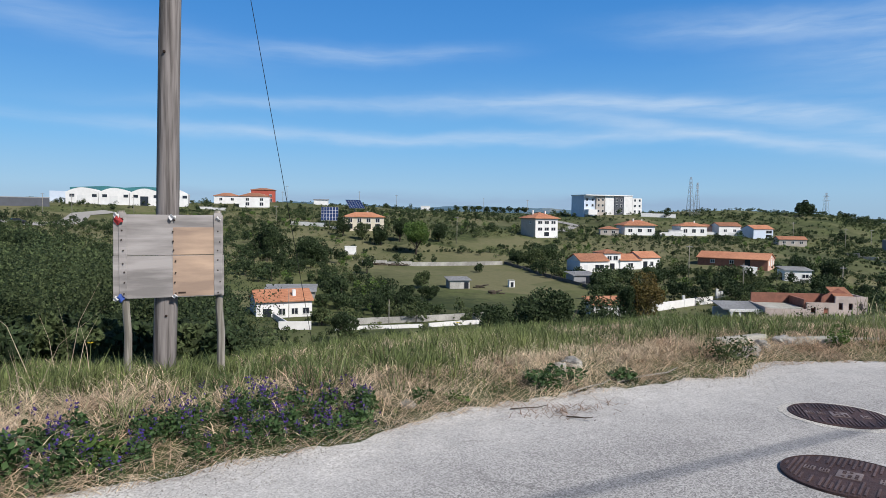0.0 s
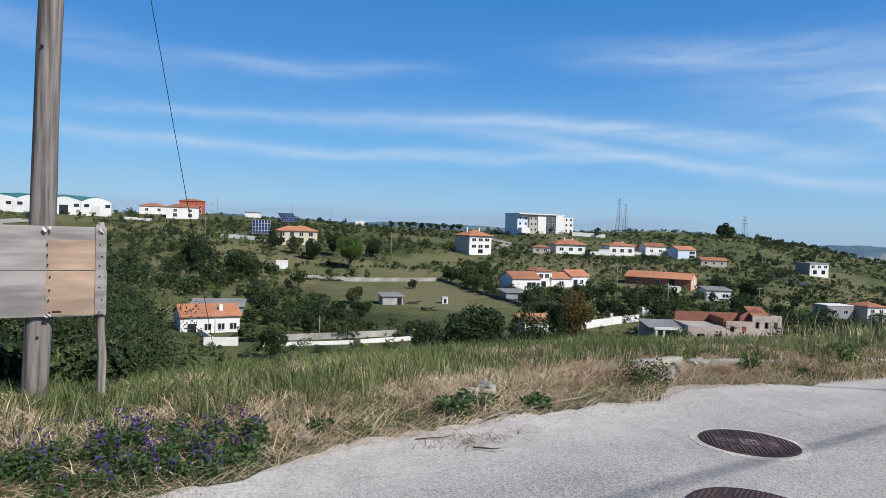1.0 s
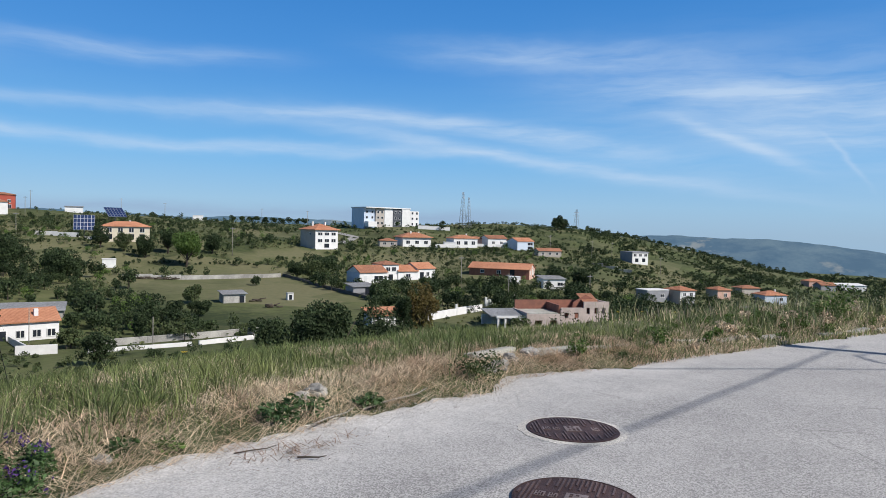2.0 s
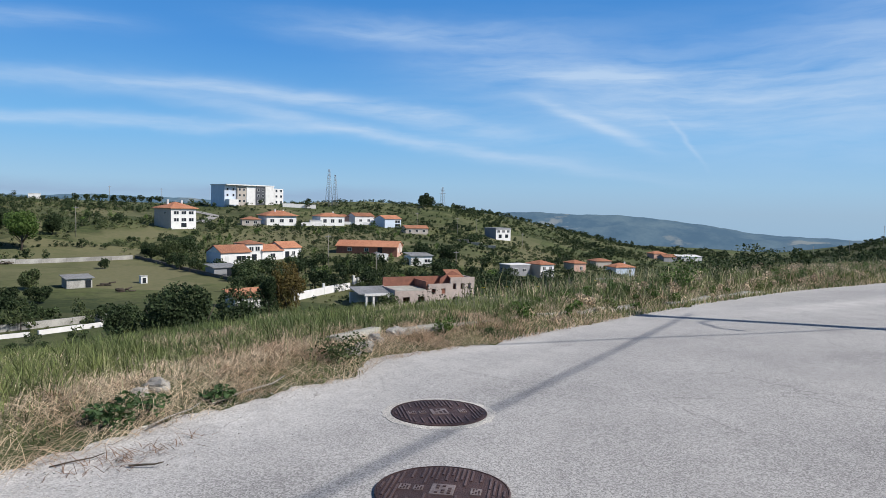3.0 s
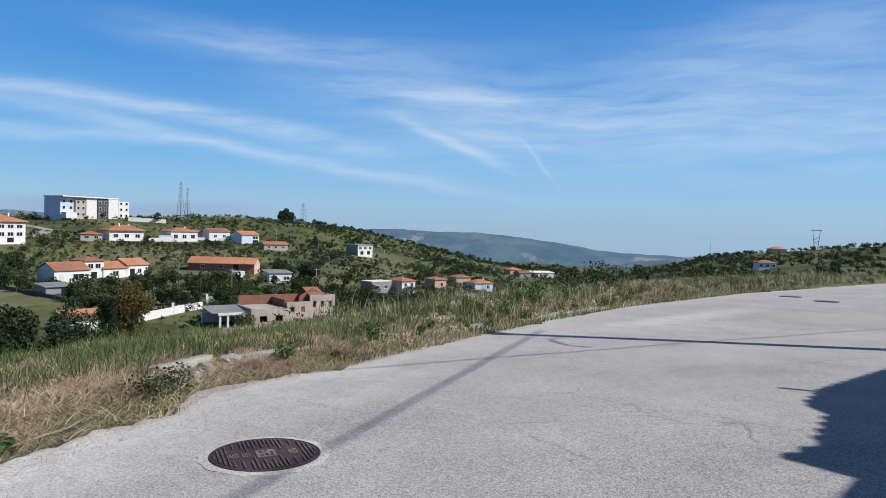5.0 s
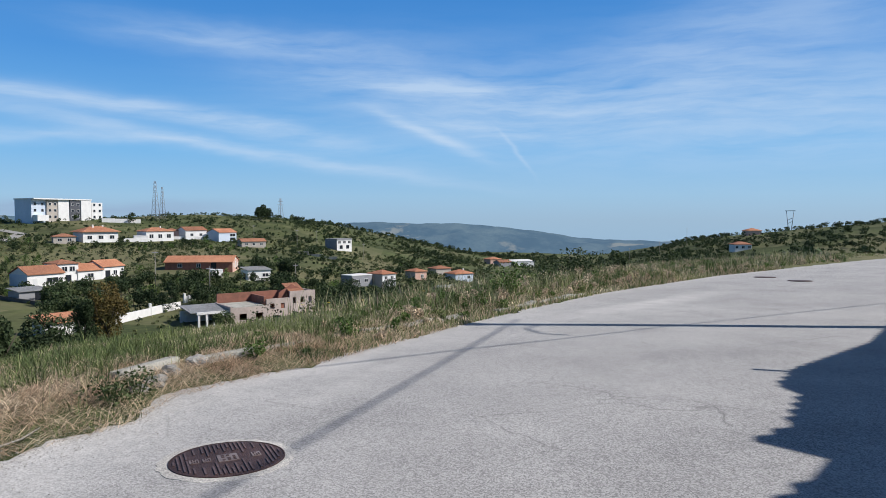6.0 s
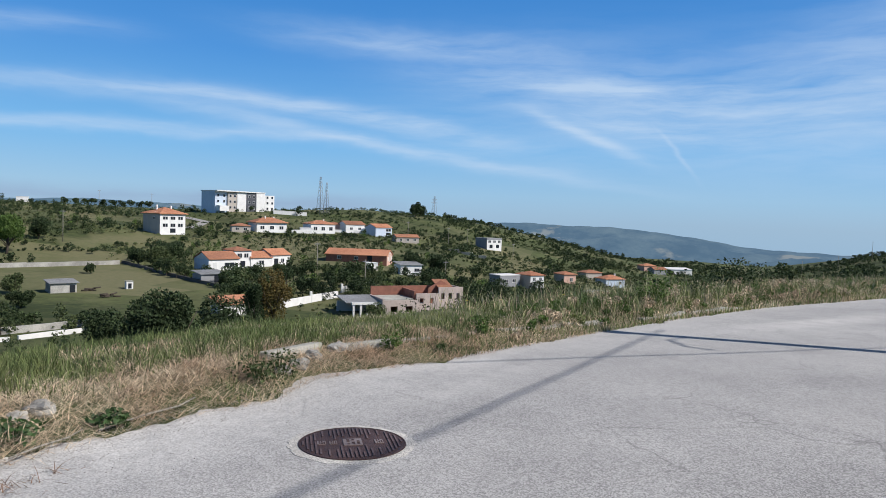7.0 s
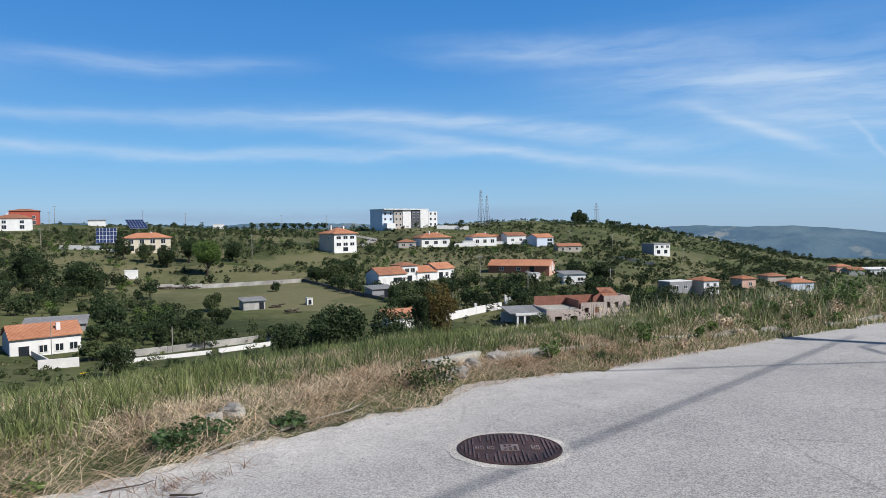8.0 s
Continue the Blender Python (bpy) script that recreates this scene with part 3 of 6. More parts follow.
def build_far_hills():
    """Hills some kilometres off, beyond the mouth of the valley, with haze painted in their material."""
    for name, dist, reach, base, tops, label in (
            ("backdrop", 4300.0, 700.0, -235.0, ((-60, 10), (-22, 42), (-12, 62), (-4, 40), (4, 52), (12, 30), (25, 15), (33, -8), (37, -6), (41, -9), (43, -14), (47, -27), (50, -62), (53, -92), (57, -118), (110, -120)), "hills far across the plain, blue haze painted in their colour"),
            ("backdrop", 3000.0, 500.0, -235.0, ((-60, -120), (30, -90), (36, -58), (40, -66), (44, -50), (48, -64), (52, -84), (58, -96), (110, -100)), "foothills far across the plain, blue-green haze painted in their colour"),
            ("backdrop", 1700.0, 300.0, -235.0, ((-60, -170), (40, -160), (47, -120), (51, -84), (55, -64), (58, -56), (62, -58), (110, -60)), "wooded rise beyond the valley mouth, haze painted in its colour")):
        b = np.linspace(-60, 110, 420)
        crest = np.interp(b, [t[0] for t in tops], [t[1] for t in tops]) - 6 + 4 * np.sin(b * 0.9) + 1.6 * np.sin(b * 2.9 + 1) + 0.8 * np.sin(b * 7.1)
        rows = []
        for e in np.linspace(0, 1, 9):
            d = dist - reach * (1 - e)
            h = base + (crest - base) * (e ** 1.3) + 0.7 * np.sin(b * 4 + e * 9) * e * (1 - e) * 4
            rows.append(np.stack([d * np.sin(np.radians(b)), d * np.cos(np.radians(b)), h], -1))
        v = np.stack(rows)
        k, n = v.shape[:2]
        idx = np.arange(k * n).reshape(k, n)
        quads = np.stack([idx[:-1, :-1], idx[:-1, 1:], idx[1:, 1:], idx[1:, :-1]], -1).reshape(-1, 4)
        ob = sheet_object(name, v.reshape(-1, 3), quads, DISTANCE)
        tagged(ob, label, "hills", kind="structure")


build_ground()
build_road()
build_far_hills()

# ---- by the road: pole, notice board, manholes, cables ----
ALONG = Vector((0.79, 0.36, 0)).normalized()            # the way the board faces along the road
BOARD_Y = math.degrees(math.atan2(ALONG.y, ALONG.x))


def build_pole():
    x, y = -2.405, 5.885
    z = z_at(x, y)
    pole = thing("utility_pole", pose(x, y, z), "weathered grey round wooden utility pole in roadside grass", "utility pole")
    pts, rad = [], []
    for k in range(25):
        h = -0.6 + 9.1 * k / 24
        pts.append((0.0285 * h + 0.008 * math.sin(h * 1.7), 0.0, h))
        rad.append(0.095 - 0.0026 * h + 0.002 * math.sin(h * 5))
    part("shaft", tube(pts, rad, 20, wobble=0.05, seed=3), POLE_WOOD, pole)
    for a, h, size in ((-1.3, 1.25, 0.018), (-1.7, 2.72, 0.014), (-1.1, 0.5, 0.012)):
        bm = bmesh.new()
        bmesh.ops.create_icosphere(bm, subdivisions=1, radius=size, matrix=Matrix.Translation((0.0285 * h + 0.1 * math.cos(a), 0.1 * math.sin(a), h)))
        part("bolt", bm, NAIL, pole)
    part("bracket", box(-0.2, -0.05, 8.1, 0.35, 0.05, 8.2, 0.01), STEEL, pole)
    return Vector((x + 0.0285 * 8.2, y, z + 8.15))


POLE_TOP = build_pole()


def build_board():
    """Plywood notice board on two posts, with the ghost of an old poster and rags on its nails."""
    origin = Vector((-2.70, 5.60, 0))
    m = Matrix.Translation(origin) @ pose(0, 0, 0, 0, 0, BOARD_Y)
    board = thing("notice_board", m, "weathered grey plywood notice board on two rough wooden posts", "notice board")
    w, z0, zm, z1 = 0.868, 0.675, 1.032, 1.374
    part("panel", box(0.005, 0.0, zm + 0.002, w, 0.018, z1, 0.002), PLY_GREY, board)
    part("panel", box(0.0, 0.001, z0, w + 0.006, 0.019, zm - 0.002, 0.002), PLY_GREY, board)
    part("poster_ghost", box(0.462, -0.004, zm + 0.004, 0.79, 0.002, z1 - 0.105, 0.001), PLY_WARM, board, "paler orange unfaded plywood")
    part("poster_ghost", box(0.458, -0.003, z0 + 0.008, 0.79, 0.003, zm - 0.004, 0.001), PLY_WARM, board, "paler orange unfaded plywood")
    part("batten", box(0.790, -0.012, z0 + 0.01, 0.855, 0.0, z1 + 0.02, 0.003), PLY_GREY, board)
    part("batten", box(0.045, -0.008, z0 + 0.01, 0.105, 0.0, z1 + 0.015, 0.003), PLY_GREY, board)
    for x, top, foot, lean, seed in ((0.07, z1 + 0.03, -0.25, 0.055, 1), (0.83, z1 + 0.04, -0.3, 0.03, 2)):
        pts = [(x + lean * (1 - k / 8) + 0.006 * math.sin(k * 2.1 + seed), 0.05, foot + (top - foot) * k / 8) for k in range(9)]
        part("post", tube(pts, [0.036 - 0.0012 * k for k in range(9)], 9, wobble=0.25, seed=seed), POST_WOOD, board)
    rng = random.Random(5)
    for x in (0.075, 0.83, 0.47):
        for k in range(8):
            z = z0 + 0.04 + k * 0.088 + rng.uniform(-0.012, 0.012)
            bm = bmesh.new()
            bmesh.ops.create_cone(bm, cap_ends=True, segments=8, radius1=0.007, radius2=0.005, depth=0.008,
                                  matrix=Matrix.Translation((x + rng.uniform(-0.012, 0.012), -0.0145, z)) @ pose(0, 0, 0, 90))
            part("nail", bm, NAIL, board)
    part("scar", box(0.50, -0.006, z0 + 0.03, 0.56, -0.001, z0 + 0.045, 0.001), NAIL, board)
    for (x, z, sx, sz, mat, label) in ((0.045, z1 - 0.045, 0.05, 0.05, CLOTH_RED, "torn red cloth scrap"), (0.03, z1 - 0.005, 0.03, 0.03, CLOTH_WHITE, ""),
                                       (0.455, z1 - 0.02, 0.04, 0.03, CLOTH_WHITE, "torn white rag scrap"), (0.825, z1 - 0.03, 0.03, 0.025, CLOTH_WHITE, ""),
                                       (0.055, z0 + 0.01, 0.045, 0.045, CLOTH_BLUE, "torn blue cloth scrap"), (0.02, z0 + 0.005, 0.03, 0.03, CLOTH_WHITE, ""), (0.47, z0 + 0.012, 0.03, 0.022, CLOTH_WHITE, "")):
        bm = bmesh.new()
        bmesh.ops.create_grid(bm, x_segments=7, y_segments=7, size=0.72)
        for v in bm.verts:
            u, q = v.co.x, v.co.y
            v.co = (x + sx * u * (1 - 0.3 * q * q), -0.022 - 0.012 * math.sin(4 * u + 3 * q + x * 40), z + sz * q * (0.8 + 0.4 * math.sin(5 * u + z * 30)))
        bmesh.ops.solidify(bm, geom=bm.faces, thickness=0.002)
        part("rag", bm, mat, board, label)
    return board


build_board()


def road_frame(x, y, spin=0.0):
    n = Vector((-SLOPE_X, -SLOPE_Y, 1)).normalized()
    q = Vector((0, 0, 1)).rotation_difference(n).to_matrix().to_4x4()
    return Matrix.Translation((x, y, SLOPE_X * x + SLOPE_Y * y)) @ q @ pose(0, 0, 0, 0, 0, spin)


def ring(r0, r1, z0, z1, sides=64, rough=0.0, seed=0):
    rng = np.random.default_rng(seed)
    bm = bmesh.new()
    w = [1 + rough * (rng.random() - 0.5) for _ in range(sides)]
    loops = []
    for r, z, k in ((r0, z0, 0), (r0, z1, 0), (r1, z1 - 0.002, 1), (r1, z0, 1)):
        loops.append([bm.verts.new((r * (w[i] if k else 1) * math.cos(i * math.tau / sides), r * (w[i] if k else 1) * math.sin(i * math.tau / sides), z)) for i in range(sides)])
    for a, b in zip(loops, loops[1:]):
        for i in range(sides):
            bm.faces.new((a[i], a[(i + 1) % sides], b[(i + 1) % sides], b[i]))
    bmesh.ops.recalc_face_normals(bm, faces=bm.faces)
    return bm


def build_manhole(x, y, spin, collar, plates, label):
    hole = thing("manhole_cover", road_frame(x, y, spin), label, "manhole cover", "manhole covers in the road")
    r = 0.375
    bm = bmesh.new()
    bmesh.ops.create_cone(bm, cap_ends=True, segments=72, radius1=r - 0.012, radius2=r - 0.012, depth=0.03, matrix=Matrix.Translation((0, 0, -0.004)))
    part("cover", bm, IRON, hole)
    part("rim", ring(r - 0.010, r, -0.02, 0.014), IRON, hole)
    if collar:
        part("collar", ring(r + 0.001, r + collar, -0.03, 0.006, rough=0.06, seed=4), COLLAR, hole, "pale cracked concrete collar")
    bm = bmesh.new()
    for k in range(-12, 13):
        u = k * 0.0285
        half = math.sqrt(max(0, (r - 0.03) ** 2 - u * u))
        n = max(1, int(half * 2 / 0.17))
        for j in range(n):
            shift = 0.0425 if k % 2 else -0.0425         # broken joints, like brickwork
            v0 = -half + 2 * half * j / n + 0.006 + (shift if j else 0)
            v1 = -half + 2 * half * (j + 1) / n - 0.006 + (shift if j < n - 1 else 0)
            if plates and abs(u) < 0.255 and v0 < 0.07 and v1 > -0.07:
                continue
            box(v0, u - 0.006, 0.010, v1, u + 0.006, 0.0175, bm=bm)
    part("ribs", bm, IRON_RIB, hole)
    if plates:
        for v, half, tall in ((-0.185, 0.045, 0.05), (0.0, 0.075, 0.11), (0.135, 0.035, 0.045), (0.215, 0.04, 0.05)):
            part("plate", box(-half, v - tall * 0.6, 0.0105, half, v + tall * 0.6, 0.0155, 0.001), IRON_WORN, hole, "worn raised lettering plate")
            for k in range(4):
                for j in range(3):
                    if (k + j) % 4 != 3:
                        part("raised_mark", box(-half * 0.8 + k * half * 0.42, v - tall * 0.45 + j * tall * 0.32, 0.0156, -half * 0.8 + k * half * 0.42 + half * 0.25, v - tall * 0.45 + j * tall * 0.32 + tall * 0.17, 0.0185), IRON, hole)


build_manhole(3.20, 5.415, 73, 0.066, True, "brown cast iron manhole cover in a pale concrete collar")
build_manhole(2.445, 4.01, 52, 0.0, True, "brown ribbed cast iron manhole cover set in asphalt")
build_manhole(26.7, 11.6, 20, 0.0, False, "dark cast iron manhole cover far down the road")
build_manhole(25.4, 9.9, 20, 0.0, False, "dark cast iron manhole cover far down the road")


def cable(name, a, b, sag, radius, label):
    cu = bpy.data.curves.new(name, "CURVE")
    cu.dimensions, cu.bevel_depth, cu.bevel_resolution = "3D", radius, 2
    sp = cu.splines.new("POLY")
    n = 48
    sp.points.add(n)
    for k in range(n + 1):
        e = k / n
        p = Vector(a).lerp(Vector(b), e)
        sp.points[k].co = (p.x, p.y, p.z - sag * 4 * e * (1 - e), 1)
    ob = new(name, cu)
    ob.data.materials.append(CABLE)
    return tagged(ob, label, "cable")


# the pole behind the camera whose shade lies across the road, and the lines that hang on it
LAMP_X, LAMP_Y, LAMP_H = 16.32, 1.83, 9.0
lamp_z = SLOPE_X * LAMP_X + SLOPE_Y * LAMP_Y
post = thing("street_pole", pose(LAMP_X, LAMP_Y, lamp_z), "tall tapered concrete street pole carrying cables", "utility pole")
part("shaft", tube([(0, 0, -0.3), (0, 0, 4.5), (0, 0, LAMP_H)], [0.17, 0.145, 0.12], 16), CONCRETE, post)
part("cap", box(-0.13, -0.16, LAMP_H - 0.02, 0.13, 0.16, LAMP_H + 0.28, 0.02), CONCRETE, post)
part("hook", tube([(-0.05, 0, 8.1), (-0.45, -0.35, 8.3), (-0.8, -0.75, 8.15), (-0.85, -0.85, 7.9)], [0.03, 0.03, 0.03, 0.05], 8), STEEL, post)
def above(x, y, h):
    """The point h metres up whose shade falls at x, y on the road."""
    return tuple(Vector((x, y, SLOPE_X * x + SLOPE_Y * y)) + TO_SUN * (h / TO_SUN.z))


cable("overhead_cable", above(10.62, 9.36, 8.3), above(-14.0, -4.80, 8.3), 0.02, 0.019, "thick bundled black overhead cable")
cable("overhead_cable", above(11.9, 6.87, 6.9), (-2.36, 5.86, 4.6), 0.03, 0.017, "thin black overhead cable between two poles")
cable("overhead_cable", above(11.9, 6.87, 6.9), above(21.0, 5.2, 6.9), 0.02, 0.017, "thin black overhead cable along the road")
cable("guy_wire", (-2.22, 5.87, 6.4), (-1.62, 8.9, -0.7), 0.0, 0.0036, "thin dark guy wire from the wooden pole to the ground")


def build_kerb():
    """Half-buried kerb stones along the verge."""
    k = thing("kerb", pose(0, 0, 0), "half-buried weathered concrete kerb stones along the verge", "kerb", kind="structure")
    rng = random.Random(8)
    me = None
    xs = [3.7 + 0.98 * i for i in range(15)]
    for i, x in enumerate(xs):
        off = np.interp(x, (3.7, 4.6, 6, 9, 12, 18), (0.8, 0.75, 0.85, 0.5, 0.22, 0.18))
        y = float(road_edge(x)) + off
        if rng.random() < 0.12:
            continue
        if me is None:
            ob = part("kerb_stone", box(-0.46, -0.075, -0.15, 0.46, 0.075, 0.10, 0.018), KERB, k)
            me = ob.data
        else:
            ob = new("kerb_stone", me)
            ob.parent = k
        turn = math.degrees(math.atan2(float(road_edge(x + 0.5) - road_edge(x - 0.5)), 1))
        ob.matrix_local = pose(x, y, z_at(x, y) + rng.uniform(-0.10, -0.03), rng.uniform(-5, 5), rng.uniform(-3, 3), turn + rng.uniform(-4, 4))


build_kerb()


def build_rock(x, y, size, seed):
    bm = bmesh.new()
    bmesh.ops.create_icosphere(bm, subdivisions=3, radius=size)
    for v in bm.verts:
        n = noise.noise(v.co * (1.6 / size) + Vector((seed * 3.1, 0, 0)))
        v.co *= 1 + 0.45 * n
        v.co.z *= 0.62
    ob = part("rock", bm, STONE, None)
    ob.matrix_world = pose(x, y, z_at(x, y) + size * 0.2, 0, 0, seed * 47)
    tagged(ob, "pale rough limestone rock half hidden in dry grass", "rock", "rocks in the verge")


for i, (x, y, size) in enumerate(((1.30, 6.72, 0.10), (1.15, 6.60, 0.07), (-0.26, 5.24, 0.06), (3.9, 8.3, 0.10), (4.3, 8.6, 0.12), (3.4, 7.75, 0.10), (3.65, 8.0, 0.11))):
    build_rock(x, y, size, i + 1)


def build_neighbour():
    """An unseen house beside the road, its flat roof cut to the outline of the shade on the asphalt; walls, pillar and
    arm are added.
    """
    h = 4.4
    home = thing("neighbour_house", pose(0, 0, 0), "unseen house beside the road, its tiled roof shaped to cast shade", "house")
    # outline of the roof's shade on the road, carried up towards the sun
    rim = [(16.5, 4.6), (12.0, 3.95), (9.35, 3.98), (8.2, 3.76), (7.95, 3.46), (6.75, 3.14), (6.17, 3.17), (6.11, 2.68), (5.6, 2.62), (4.9, 2.6), (4.2, 2.35)]
    pts = []
    for (x0, y0), (x1, y1) in zip(rim, rim[1:]):
        n = max(1, int(math.hypot(x1 - x0, y1 - y0) / 0.13))
        for k in range(n):
            e = k / n
            tooth = 0.07 * (k % 2) if n > 3 else 0
            pts.append((x0 + (x1 - x0) * e, y0 + (y1 - y0) * e + tooth))
    off = TO_SUN * (h / TO_SUN.z)
    outline = [(x + off.x, y + off.y) for x, y in pts] + [(7.0 + off.x, -8.0 + off.y), (19.0 + off.x, -8.0 + off.y)]
    z = -0.2 + h
    part("roof", prism(outline, "z", z - 0.05, z + 0.05), TILES, home)
    part("wall", box(9.6 + off.x, -7.0 + off.y, -1.0, 17.0 + off.x, 2.4 + off.y, z - 0.06), WHITE, home)
    part("wall", box(7.2 + off.x, -7.0 + off.y, -1.0, 9.5 + off.x, 1.2 + off.y, z - 0.06), WHITE, home)
    part("porch_pillar", box(6.3 + off.x, 1.6 + off.y, -1.0, 6.6 + off.x, 1.9 + off.y, z - 0.06), WHITE, home)
    part("gutter_arm", tube([above(9.15, 3.80, h), above(8.90, 4.34, h)], [0.045, 0.045], 8), STEEL, home)


build_neighbour()

# ---- houses ----
BUILT = []                                   # where houses stand, to keep trees off


def house(x, y, turn, w, d, h, label, roof="gable", rise=1.6, walls=None, tiles=None, over=0.35, front=(), side=(), chimneys=(), name="house", category="house", lift=0.0, group="houses across the valley", shaded_side=None, right_walls=None):
    """A house whose front looks along its own -y. front and side (its own -x): openings (u from the middle, sill,
    width, height, kind); the dark kind is a flat panel.
    """
    walls, tiles = walls or WHITE, tiles or TILES
    h, rise = h * 0.88, rise * 0.86
    front = [(u, s * 0.88, a, b * 0.88, k) for u, s, a, b, k in front]
    side = [(u, s * 0.88, a, b * 0.88, k) for u, s, a, b, k in side]
    z = z_at(x, y) + lift
    BUILT.append((x, y, max(w, d) / 2))
    e = thing(name, pose(x, y, z, 0, 0, turn), label, category, group)
    hw, hd = w / 2, d / 2
    if roof == "gable":
        part("wall", prism([(-hd, -3), (hd, -3), (hd, h), (0, h + rise * hd / (hd + over) - 0.05), (-hd, h)], "x", -hw, hw), walls, e)
        t = 0.16
        part("roof", prism([(-hd - over, h - rise * over / hd * 0.6), (0, h + rise), (0, h + rise + t), (-hd - over, h - rise * over / hd * 0.6 + t)], "x", -hw - over * 0.6, hw + over * 0.6), tiles, e)
        part("roof", prism([(hd + over, h - rise * over / hd * 0.6), (0.004, h + rise), (0.004, h + rise + t), (hd + over, h - rise * over / hd * 0.6 + t)], "x", -hw - over * 0.6, hw + over * 0.6), tiles, e)
    elif roof == "hip":
        part("wall", box(-hw, -hd, -3, hw, hd, h), walls, e)
        bm = bmesh.new()
        a, b, r = hw + over, hd + over, max(0.0, hw - hd)
        low = [bm.verts.new((sx * a, sy * b, h - 0.02)) for sx, sy in ((-1, -1), (1, -1), (1, 1), (-1, 1))]
        eave = [bm.verts.new((sx * a, sy * b, h + 0.16)) for sx, sy in ((-1, -1), (1, -1), (1, 1), (-1, 1))]
        p, q = bm.verts.new((-r, 0, h + rise)), bm.verts.new((r + 0.01, 0, h + rise))
        bm.faces.new(low[::-1])
        for i in range(4):
            bm.faces.new((low[i], low[(i + 1) % 4], eave[(i + 1) % 4], eave[i]))
        bm.faces.new((eave[0], eave[1], q, p)), bm.faces.new((eave[1], eave[2], q)), bm.faces.new((eave[2], eave[3], p, q)), bm.faces.new((eave[3], eave[0], p))
        part("roof", bm, tiles, e)
    elif roof == "lean":
        part("wall", box(-hw, -hd, -2, hw, hd, h), walls, e)
        part("roof", prism([(-hd - over, h), (hd + over, h + rise), (hd + over, h + rise + 0.1), (-hd - over, h + 0.1)], "x", -hw - over, hw + over), tiles, e)
    else:
        part("wall", box(-hw, -hd, -3, hw, hd, h), walls, e)
        part("parapet", box(-hw - 0.1, -hd - 0.1, h, hw + 0.1, hd + 0.1, h + rise, 0.05), tiles, e)
    # left side painted in a tone that stands for its shade
    if shaded_side:
        part("side_wall", box(-hw - 0.05, -hd + 0.02, -3, -hw, hd - 0.02, h - 0.02), shaded_side, e)
    if right_walls:
        part("gable_wall", prism([(-hd + 0.02, -3), (hd - 0.02, -3), (hd - 0.02, h), (0, h + rise * hd / (hd + over) - 0.1), (-hd + 0.02, h)], "x", hw, hw + 0.06), right_walls, e)
        for v, z0, z1 in ((-2.2, 0.4, 1.6), (0.2, 0.2, 2.1), (2.2, 0.4, 1.6), (0.0, 2.5, 3.1)):
            part("shutter", box(hw + 0.06, v - 0.5, z0, hw + 0.1, v + 0.5, z1), SHUTTER, e)
    for face, holes in (("front", front), ("side", side)):
        for (u, sill, ww, hh, kind) in holes:
            mat = {"window": PANE, "door": SHUTTER, "dark": PANE, "shutter": SHUTTER}[kind]
            at = pose(u, -hd - 0.01, sill) if face == "front" else pose(-hw - (0.06 if shaded_side else 0.01), -u, sill, 0, 0, -90)
            if kind == "window":
                bm = bmesh.new()
                for q in ((-ww / 2 - 0.1, 0, -ww / 2, hh), (ww / 2, 0, ww / 2 + 0.1, hh), (-ww / 2 - 0.1, hh, ww / 2 + 0.1, hh + 0.1), (-ww / 2 - 0.15, -0.12, ww / 2 + 0.15, 0), (-0.04, 0, 0.04, hh)):
                    box(q[0], -0.07, q[1], q[2], 0.0, q[3], bm=bm)
                f = part("window", bm, SHUTTER, e)
                f.matrix_local = at
                part("pane", box(-ww / 2, -0.03, 0, ww / 2, 0.0, hh), mat, f)
            # the dark kind is a flat dark panel painted for a shaded opening
            else:
                f = part("door" if kind != "dark" else "shade_panel", box(-ww / 2, -0.04, 0, ww / 2, 0.0, hh), mat, e)
                f.matrix_local = at
    for u, v, tall in chimneys:
        part("chimney", box(u - 0.26, v - 0.24, h - 0.2, u + 0.26, v + 0.24, h + rise + tall, 0.05), WHITE, e)
    return e


def row(n, span, sill, ww, hh, kind="window", mid=0.0):
    return tuple((mid + span * (k - (n - 1) / 2) / max(1, n - 1), sill, ww, hh, kind) for k in range(n))


# white cottage on the valley floor
house(-24.8, 105.0, 24, 8.3, 6.0, 3.3, "white single-storey cottage with a bright orange tiled roof", rise=1.6, walls=WHITE, shaded_side=BLUISH, lift=-0.55,
      front=((-2.6, 0.1, 1.2, 2.0, "dark"), (-0.4, 1.0, 0.9, 1.0, "window"), (1.5, 1.0, 0.9, 1.0, "window"), (3.2, 1.0, 0.9, 1.0, "window")), chimneys=((1.6, -1.9, 0.2),))
house(-27.0, 122.0, 8, 8.5, 5, 1.1, "low grey outbuilding with a corrugated sheet roof", "lean", 0.9, STONE, SHEET, category="shed", name="shed")
# long house with the solar trackers
house(-28.2, 243.0, 10, 14.0, 8.0, 4.9, "cream two-storey house with a long orange tiled roof", "hip", 2.0, CREAM, over=0.5,
      front=row(4, 9.5, 2.9, 1.3, 1.5) + row(4, 9.5, 0.3, 1.6, 1.9, "dark"), side=row(2, 3, 2.9, 1.0, 1.2), chimneys=((1.5, 1.0, 0.3),))
house(-26.4, 196.0, 10, 3.2, 3, 2.3, "small white flat-roofed garden hut", "flat", 0.15, WHITE, WHITE, category="hut", name="hut")
